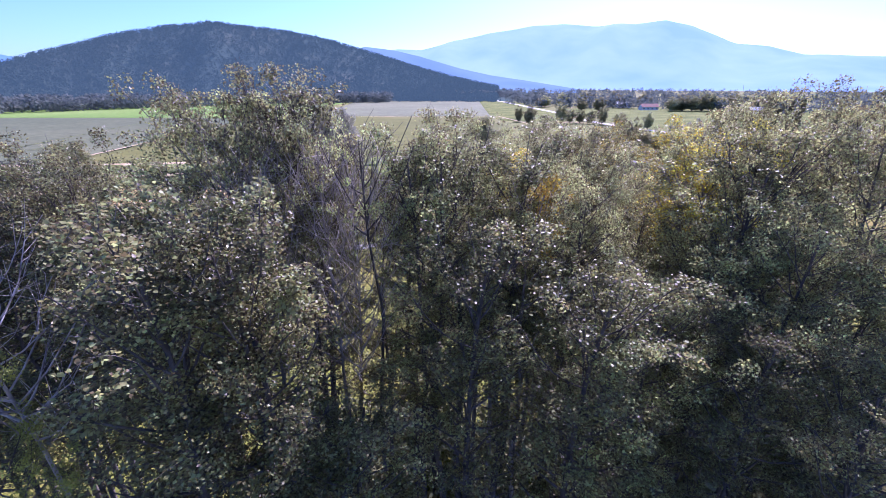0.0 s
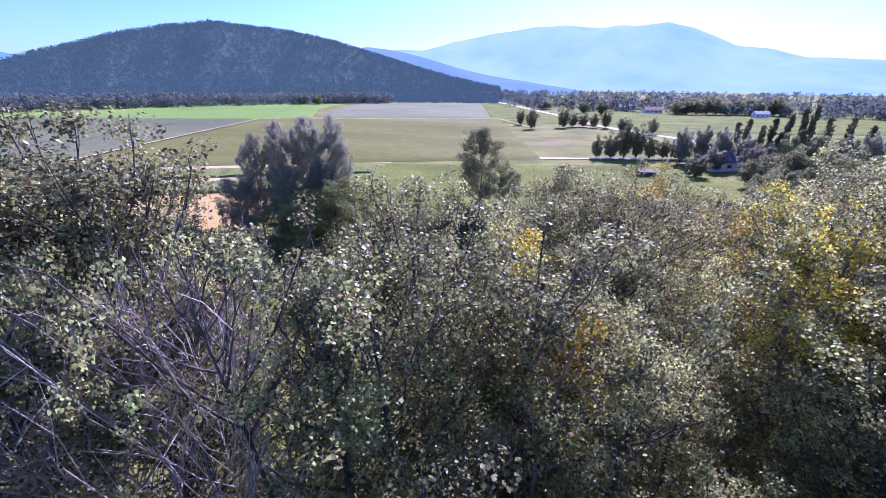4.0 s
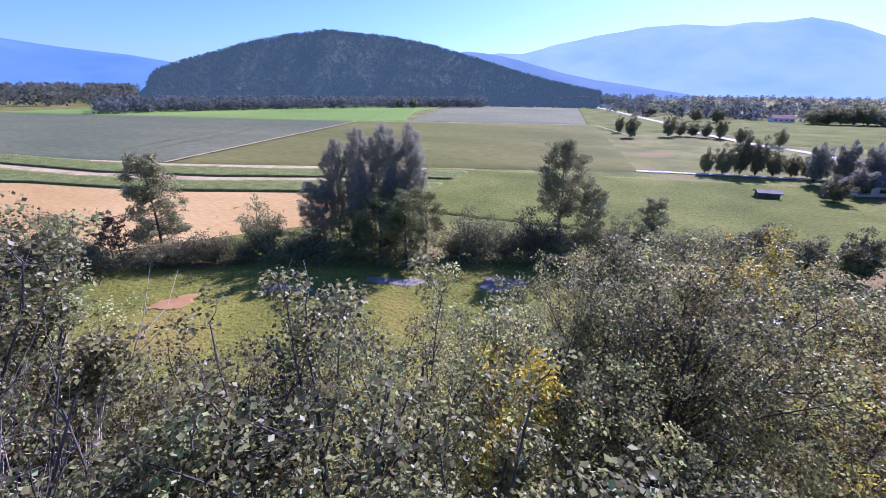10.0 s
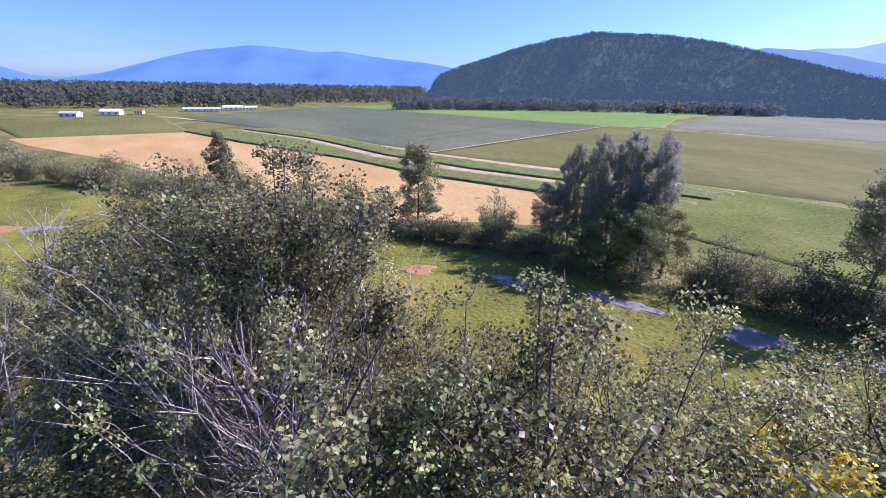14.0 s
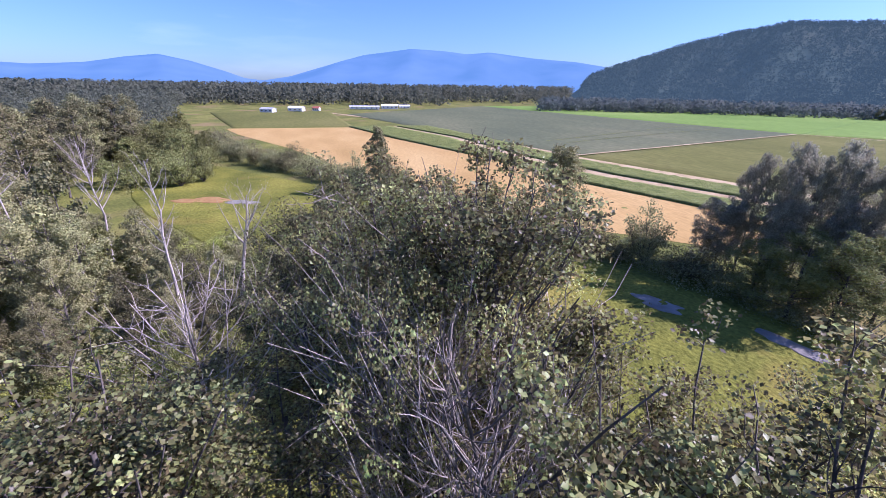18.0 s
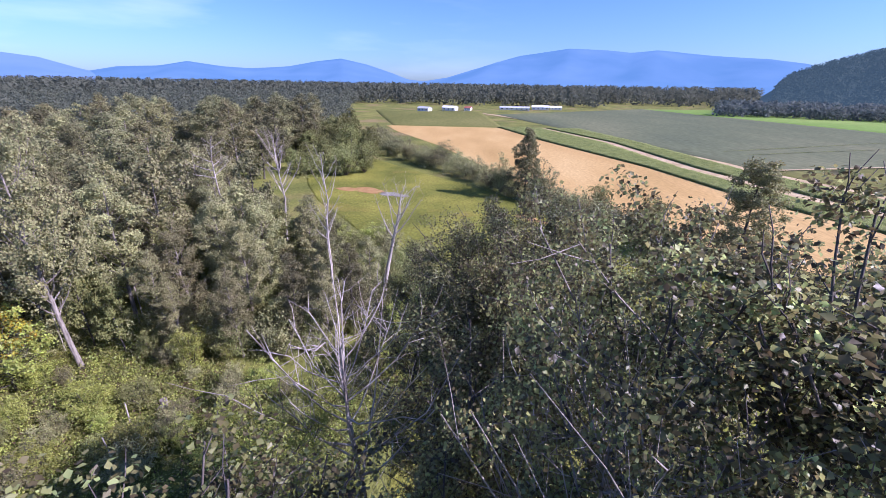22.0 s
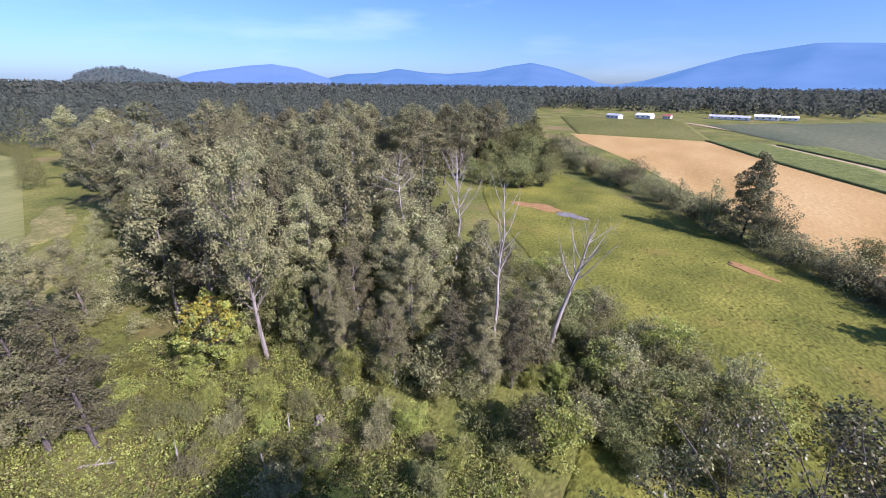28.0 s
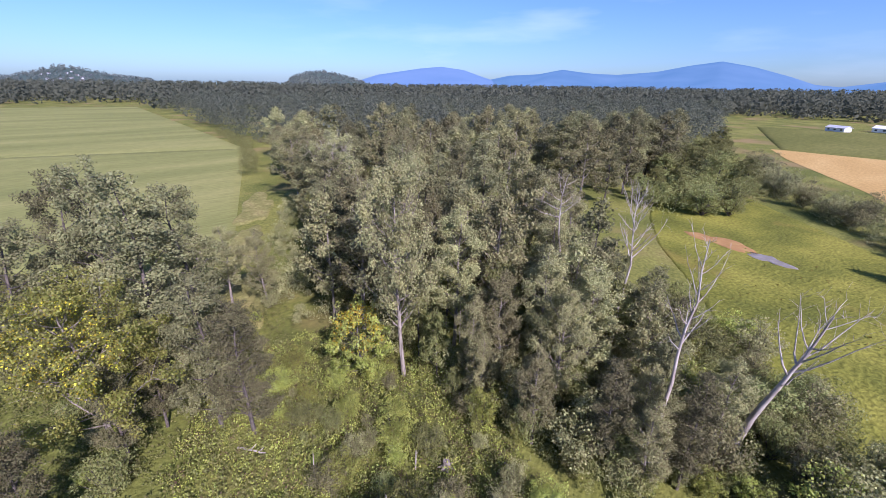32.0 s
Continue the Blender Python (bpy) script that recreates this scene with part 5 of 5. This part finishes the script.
rng = np.random.default_rng(79)
spots = []
while len(spots) < 1000:
    r, a = rng.uniform(150, 620), radians(rng.uniform(96, 176))
    x, y = -16 - r * math.sin(a), r * math.cos(a)
    if inside(x, y, WOODLAND) and (r > 200 or rng.uniform() < 0.4):
        spots.append((x, y, 0.0, rng.uniform(13, 22)))
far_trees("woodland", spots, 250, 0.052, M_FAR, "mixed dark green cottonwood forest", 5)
spots = []
while len(spots) < 4600:
    r = 600 * (2900 / 600) ** rng.uniform(0, 1)
    a = radians(rng.uniform(58, 190))
    x, y = -16 - r * math.sin(a), r * math.cos(a)
    if inside(x, y, WOODLAND) or r > 760 or (x < -560 and y < 180):
        spots.append((x, y, -1.0, rng.uniform(15, 24) + 0.006 * (r - 600)))
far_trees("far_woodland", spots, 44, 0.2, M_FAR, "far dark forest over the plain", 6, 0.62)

# trees on the hill
spots = []
while len(spots) < 15000:
    u, v = rng.uniform(4, 57.4), rng.uniform(0.0, 0.81)
    p = hill_fn(np.array([[u]]), np.array([[v]]))[0, 0]
    spots.append((p[0], p[1], p[2] - 1, rng.uniform(6, 12)))
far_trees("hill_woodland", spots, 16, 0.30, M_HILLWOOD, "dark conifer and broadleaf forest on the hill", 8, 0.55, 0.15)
spots = []
for fn, lo, hi, n in ((far_a_fn, 149, 158, 700), (far_b_fn, 172, 186, 800)):
    for _ in range(n):
        p = fn(np.array([[rng.uniform(lo, hi)]]), np.array([[rng.uniform(0.05, 0.46)]]))[0, 0]
        spots.append((p[0], p[1], p[2] - 1, rng.uniform(7, 13)))
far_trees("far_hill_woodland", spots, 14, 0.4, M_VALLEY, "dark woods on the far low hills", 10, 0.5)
# wooded strip at the foot of the hill, and along the valley road
spots = []
for i in range(900):
    az = rng.uniform(18, 62)
    r = rng.uniform(600, 740) + (40 - az) * 3
    x, y = -5 - r * math.sin(radians(az)), 6 + r * math.cos(radians(az))
    spots.append((x, y, -0.5, rng.uniform(9, 15)))
for i in range(1500):
    az = rng.uniform(-62, 22)
    r = rng.uniform(620, 1900) if az < 3 else rng.uniform(900, 1900)
    if -60 < az < 2 and rng.uniform() < 0.4:
        r = rng.uniform(520, 760)
    x, y = -5 - r * math.sin(radians(az)), 6 + r * math.cos(radians(az))
    spots.append((x, y, -0.5, rng.uniform(8, 17)))
for i in range(240):
    az, r = radians(rng.uniform(1, 21)), rng.uniform(880, 1010)
    spots.append((-5 - r * math.sin(az), 6 + r * math.cos(az), -0.5, rng.uniform(8, 15)))
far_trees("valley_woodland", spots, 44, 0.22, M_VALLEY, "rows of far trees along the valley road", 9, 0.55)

# ---- farm trees on the far side of the meadow ----
for x, y, h, w in ((28.0, 178.3, 9.0, 6.0), (33.5, 179, 10.2, 9.0), (38.7, 180, 14.4, 8.0), (43.4, 181, 13.2, 8.0), (48.6, 182, 9.0, 8.0), (54.0, 183, 7.6, 6.6), (58.5, 183.5, 7.6, 6.6), (62.5, 184, 8.0, 7.0)):
    plant(round_kind, x, y, h, w, 10.4, 9.4, "dark rounded tree beside the farm lane")
for x, y, h, w in ((57, 173, 14.5, 8), (63, 172, 15.5, 8), (68.5, 168, 15.5, 8), (73.5, 164, 13, 8), (63, 158, 9, 8), (71, 152, 11, 8), (77, 158, 11, 8), (103, 164, 14, 9), (110, 163, 15.5, 9), (118, 160, 14, 9), (97, 154, 10, 9), (109, 148, 10, 9)):
    plant(light_round_kind, x, y, h, w, 10.4, 9.4, "silvery grey tree in the farm garden")
for x, y, h, w in ((54, 147, 7, 8), (82, 150, 10, 12), (88, 146, 11, 12), (95, 142, 10, 12), (72, 143, 8, 9), (118, 148, 11, 12), (126, 142, 11, 13), (104, 136, 10, 12), (50, 98.8, 10.7, 9), (44, 88, 9.5, 9), (37, 86, 8.2, 8), (54, 106, 10, 9), (62, 116, 9, 10),
                   (72, 122, 9, 10), (30, 84, 7, 7.5), (85, 130, 9, 10), (23, 83, 8.2, 7), (64, 133, 9, 10)):
    plant(round_kind, x, y, h, w, 10.4, 9.4, "dark bushy tree beyond the marsh")
for x, y, h in ((76, 178, 14.5), (79.5, 179, 15.6), (84, 178, 13.6), (88, 179, 16.0), (92, 178, 17.4), (96.5, 178, 19.6), (99.8, 179, 20.6), (104.5, 178, 16.8), (111, 177, 17.2), (116.5, 176, 14.5), (134, 170, 15.0), (139.5, 168, 16.5), (144, 166, 15), (149, 164, 14.5), (87, 172, 12), (93.5, 171, 13)):
    plant(lombardy_kind, x, y, h, 3.4, 14.0, 3.6)
for x, y, h, w in ((89, 168.6, 12.2, 9), (97, 168, 13, 10), (-5.8, 321.8, 11, 8), (2.3, 291.3, 13.2, 9.6), (23.8, 309.6, 14, 12), (31, 318, 10, 10), (38, 320, 9, 10), (45, 316, 9.5, 9), (52, 312, 12, 9), (13, 553, 11, 14), (72, 466, 14, 18), (56, 480, 12, 16), (74, 280, 10, 8), (-315, 563, 11, 14), (-296, 570, 14, 18), (58, 286, 9, 9)):
    plant(round_kind, x, y, h, w, 10.4, 9.4, "rounded dark green field tree")
for i in range(11):
    plant(round_kind, 150 + i * 10.0, 492 + (i * 53 % 17), 14 + i * 31 % 5, 20, 10.4, 9.4, "large dark tree in the shelter belt")
for i in range(14):
    plant(round_kind, 20 + i * 21.0 + (i * 37 % 11), 560 + (i * 53 % 90), 13 + i * 31 % 7, 22, 10.4, 9.4, "large dark tree in the shelter belt")


# ---- dead trees ----
def build_snag(seed, name, h, radius, limbs, label, trunk_r=0.21, lift=1.6, lean=0.02, base=0.5, bark=None):
    bark = bark or M_SNAG
    rng = np.random.default_rng(seed)
    paths, tw = skeleton(rng, h, h * base, radius, limbs, trunk_r, lift, "dome", lean, 7, 0.45)
    ob = tagged(new(name), label, "dead tree", "dead trees in the wood")
    v, f = tubes(paths[:1], 8)
    new("trunk", mesh_of("trunk", v, f, bark, True)).parent = ob
    for p in paths[1:]:
        v, f = tubes([p], 5)
        new("branch", mesh_of("branch", v, f, bark, True)).parent = ob
    v, f = tubes(tw, 3)
    tagged(new("twigwork", mesh_of("twigwork", v, f, bark, True)), kind="stuff").parent = ob
    return ob


put(build_snag(51, "dead_tree", 20.6, 1.9, 20, "bare pale dead tree with upright limbs"), -47.3, -8.0)
put(build_snag(52, "dead_tree", 21.0, 2.4, 22, "bare pale dead tree with a brush of upright limbs", base=0.62), -55.5, -17.0)
s3 = put(build_snag(53, "dead_tree", 15.8, 3.6, 14, "leaning bare dead tree with forked pale limbs", trunk_r=0.34, lean=0.05), -53.5, -3.5)
s3.rotation_euler = (radians(-7), radians(9), radians(40))
put(build_snag(54, "dead_tree", 20.0, 3.0, 12, "white dead tree with spreading crooked limbs", lift=0.6, base=0.7), -60.0, -28.0)
put(build_snag(55, "dead_tree", 21.8, 2.8, 30, "pale bare dying tree forked into a fan of upright limbs", trunk_r=0.12, base=0.74, lift=1.25, lean=0.03), -13.6, 4.7, 20)


put(build_snag(56, "dead_tree", 24.2, 1.5, 16, "dark bare forked tree with thin upright limbs", trunk_r=0.12, base=0.84, lift=1.7, lean=0.02, bark=M_BARK_D), -6.0, 10.5, 70)


def build_stump():
    """A sawn stump with flared roots."""
    ob = tagged(new("tree_stump"), "brown weathered tree stump in the grass", "stump")
    rng = np.random.default_rng(61)
    paths = [(np.array([[0, 0, -0.05], [0.01, 0, 0.3], [0.02, 0.01, 0.6], [0.03, 0.02, 0.85]]), np.array([0.42, 0.33, 0.29, 0.28]))]
    v, f = tubes(paths, 12)
    new("trunk", mesh_of("trunk", v, f, M_BARK, True)).parent = ob
    for q in range(6):
        a = q * 1.05 + rng.uniform(-0.2, 0.2)
        d = np.array([math.cos(a), math.sin(a), 0])
        pts = np.array([d * 0.15 + [0, 0, 0.35], d * 0.42 + [0, 0, 0.14], d * 0.75 + [0, 0, 0.01]])
        v, f = tubes([(pts, np.array([0.13, 0.11, 0.04]))], 6)
        new("root", mesh_of("root", v, f, M_BARK, True)).parent = ob
    bm = bmesh.new()
    bmesh.ops.create_circle(bm, cap_ends=True, radius=0.285, segments=12, matrix=Matrix.Translation((0.03, 0.02, 0.855)))
    part("cut_top", bm, M_BARK, ob)
    return ob


put(build_stump(), -32.3, -18.5)


def build_log(seed, length, r, x, y, turn):
    rng = np.random.default_rng(seed)
    ob = tagged(new("fallen_log"), "pale weathered fallen log among the weeds", "log", "fallen logs")
    s = np.linspace(0, 1, 7)
    pts = np.column_stack([(s - 0.5) * length, rng.normal(size=7) * 0.04 * length * 0.3, r * 0.8 + s * 0.5])
    v, f = tubes([(pts, r * (1 - 0.5 * s))], 8)
    new("trunk", mesh_of("trunk", v, f, M_SNAG, True)).parent = ob
    for q in range(3):
        c = rng.uniform(0.4, 0.9)
        p = np.array([np.interp(c, s, pts[:, i]) for i in range(3)])
        d = np.array([0.5, rng.choice([-1, 1]) * 0.6, 0.6]) * rng.uniform(0.5, 0.9)
        v, f = tubes([(np.stack([p, p + d * 0.5, p + d]), np.array([0.05, 0.035, 0.015]))], 5)
        new("branch_stub", mesh_of("branch_stub", v, f, M_SNAG, True)).parent = ob
    put(ob, x, y, turn)


for i, (x, y, L, turn) in enumerate(((-30, -23, 2.6, 37), (-36, -14.5, 2.4, 70), (-44, -24, 4.2, 20), (-20.5, -30.5, 3.0, 120))):
    build_log(70 + i, L, 0.1, x, y, turn)


def build_stake(x, y, h, turn):
    """A thin leaning broken sapling stem."""
    ob = tagged(new("dead_sapling"), "thin pale standing dead sapling stem", "dead tree", "dead saplings")
    pts = np.array([[0, 0, 0], [0.03, 0.02, h * 0.5], [0.12, 0.0, h]])
    v, f = tubes([(pts, np.array([0.07, 0.06, 0.035]))], 6)
    new("trunk", mesh_of("trunk", v, f, M_SNAG, True)).parent = ob
    v, f = tubes([(np.array([[0.08, 0, h * 0.8], [0.2, 0.1, h * 0.9], [0.25, 0.16, h * 1.03]]), np.array([0.03, 0.02, 0.01]))], 4)
    new("branch", mesh_of("branch", v, f, M_SNAG, True)).parent = ob
    put(ob, x, y, turn)


for x, y, h, turn in ((-25.9, -17.5, 3.4, 0), (-30.3, -20.1, 2.2, 80), (-23.5, -24.5, 2.8, 200), (-38.5, -34, 5.5, 140), (-45.5, -31, 6.5, 30)):
    build_stake(x, y, h, turn)


# ---- farm buildings ----
def box(bm, x, y, z, sx, sy, sz):
    r = bmesh.ops.create_cube(bm, size=1.0, matrix=Matrix.Translation((x, y, z + sz / 2)) @ Matrix.Diagonal((sx, sy, sz, 1)))
    return r


def building(name, x, y, turn, length, width, wall_h, roof_h, wall_mat, roof_mat, label, windows=4, door=True):
    ob = tagged(new(name), label, "building", "farm buildings")
    bm = bmesh.new()
    box(bm, 0, 0, 0, length, width, wall_h)
    part("wall", bm, wall_mat, ob)
    bm = bmesh.new()
    o = 0.5
    pts = [(-length / 2 - o, -width / 2 - o, wall_h - 0.1), (length / 2 + o, -width / 2 - o, wall_h - 0.1), (length / 2 + o, 0, wall_h + roof_h), (-length / 2 - o, 0, wall_h + roof_h),
           (-length / 2 - o, width / 2 + o, wall_h - 0.1), (length / 2 + o, width / 2 + o, wall_h - 0.1)]
    vs = [bm.verts.new(p) for p in pts] + [bm.verts.new((p[0], p[1], p[2] - 0.25)) for p in pts]
    for a in ((0, 1, 2, 3), (3, 2, 5, 4), (7, 6, 9, 8), (8, 9, 10, 11), (1, 0, 6, 7), (4, 5, 11, 10), (0, 3, 9, 6), (3, 4, 10, 9), (2, 1, 7, 8), (5, 2, 8, 11)):
        bm.faces.new([vs[i] for i in a])
    part("roof", bm, roof_mat, ob)
    for sgn in (-1, 1):
        bm = bmesh.new()
        tri = [bm.verts.new((sgn * length / 2, -width / 2, wall_h)), bm.verts.new((sgn * length / 2, width / 2, wall_h)), bm.verts.new((sgn * length / 2, 0, wall_h + roof_h - 0.2)),
               bm.verts.new((sgn * (length / 2 - 0.3), -width / 2, wall_h)), bm.verts.new((sgn * (length / 2 - 0.3), width / 2, wall_h)), bm.verts.new((sgn * (length / 2 - 0.3), 0, wall_h + roof_h - 0.2))]
        for a in ((0, 1, 2), (5, 4, 3), (0, 3, 4, 1), (1, 4, 5, 2), (2, 5, 3, 0)):
            bm.faces.new([tri[i] for i in a])
        part("gable", bm, wall_mat, ob)
    for side in (-1, 1):
        for i in range(windows):
            wx = -length / 2 + length * (i + 0.5) / windows
            bm = bmesh.new()
            box(bm, wx, side * (width / 2 + 0.02), wall_h * 0.35, min(1.6, length / windows * 0.4), 0.12, wall_h * 0.35)
            part("window", bm, M_GLASS, ob)
    if door:
        bm = bmesh.new()
        box(bm, length / 2 + 0.02, 0, 0, 0.12, min(4.0, width * 0.35), wall_h * 0.8)
        part("door", bm, M_GREYROOF, ob)
    ob.matrix_basis = pose(x, y, 0, 0, 0, turn)
    return ob


building("barn", -522, 52, 82, 34, 11, 2.6, 1.4, M_WHITE, M_GREYROOF, "long white metal barn with a grey roof", 6)
building("barn", -536, 84, 82, 20, 11, 3.2, 1.8, M_WHITE, M_WHITE, "white metal farm barn", 4)
building("barn", -545, 104, 82, 13, 10, 2.6, 1.4, M_WHITE, M_WHITE, "small white metal farm barn", 3)
building("shed", -484, -22, 70, 15, 9, 3.2, 1.8, M_WHITE, M_WHITE, "white metal farm shed", 3)
building("house", -492, -2, 70, 7, 6, 2.6, 1.8, M_WHITE, M_REDROOF, "farmhouse with a red-brown roof", 3)
building("shed", -465, -48, 60, 14, 7, 3, 1.5, M_WHITE, M_GREYROOF, "low pale farm shed", 3)
building("house", 110, 560, 10, 16, 9, 4, 3, M_WHITE, M_GREYROOF, "white house among dark trees", 4)
building("house", 128, 513, 10, 18, 9, 3.5, 3, M_WHITE, M_REDROOF, "low house with a red-brown roof", 4)
building("house", 214, 470, 0, 12, 8, 3.5, 2.5, M_WHITE, M_GREYROOF, "small pale house among trees", 3)
building("house", -267, 925, 0, 14, 9, 4, 3, M_WHITE, M_REDROOF, "far house with a red-brown roof", 3)
building("house", -220, 960, 0, 14, 9, 4, 3, M_WHITE, M_GREYROOF, "far pale house by trees", 3)
building("house", -310, 900, 0, 10, 8, 4, 3, M_WHITE, M_GREYROOF, "far pale house by trees", 3)
building("house", 64, 165, 20, 12, 8, 3.2, 2.6, M_WHITE, M_DARKROOF, "farmhouse hidden among garden trees", 3)
building("shed", 36, 147, 5, 5, 3, 1.6, 0.5, M_DARKWOOD, M_DARKROOF, "low dark field shelter", 1, False)
building("shed", 52.5, 156, 5, 4, 3, 2.2, 0.8, M_DARKWOOD, M_DARKROOF, "small dark garden shed", 1, False)
rng = np.random.default_rng(91)
for i in range(18):
    az, r = radians(rng.uniform(175.6, 181.2)), rng.uniform(2060, 2240)
    t = (r - 1900) / 500
    crest = np.interp(math.degrees(az), (174.7, 177.3, 179.4, 181.5), (0.4, 0.9, 1.25, 0.6))
    z = (2400 * math.tan(radians(crest)) + 27) * t * t * (3 - 2 * t) - 1.5
    hs = building("house", -5 - r * math.sin(az), 6 + r * math.cos(az), rng.uniform(0, 180), rng.uniform(9, 14), 8, 4, 2.5, M_GREYROOF, M_DARKROOF, "pale far house on the low hill", 2, False)
    hs.location.z = z
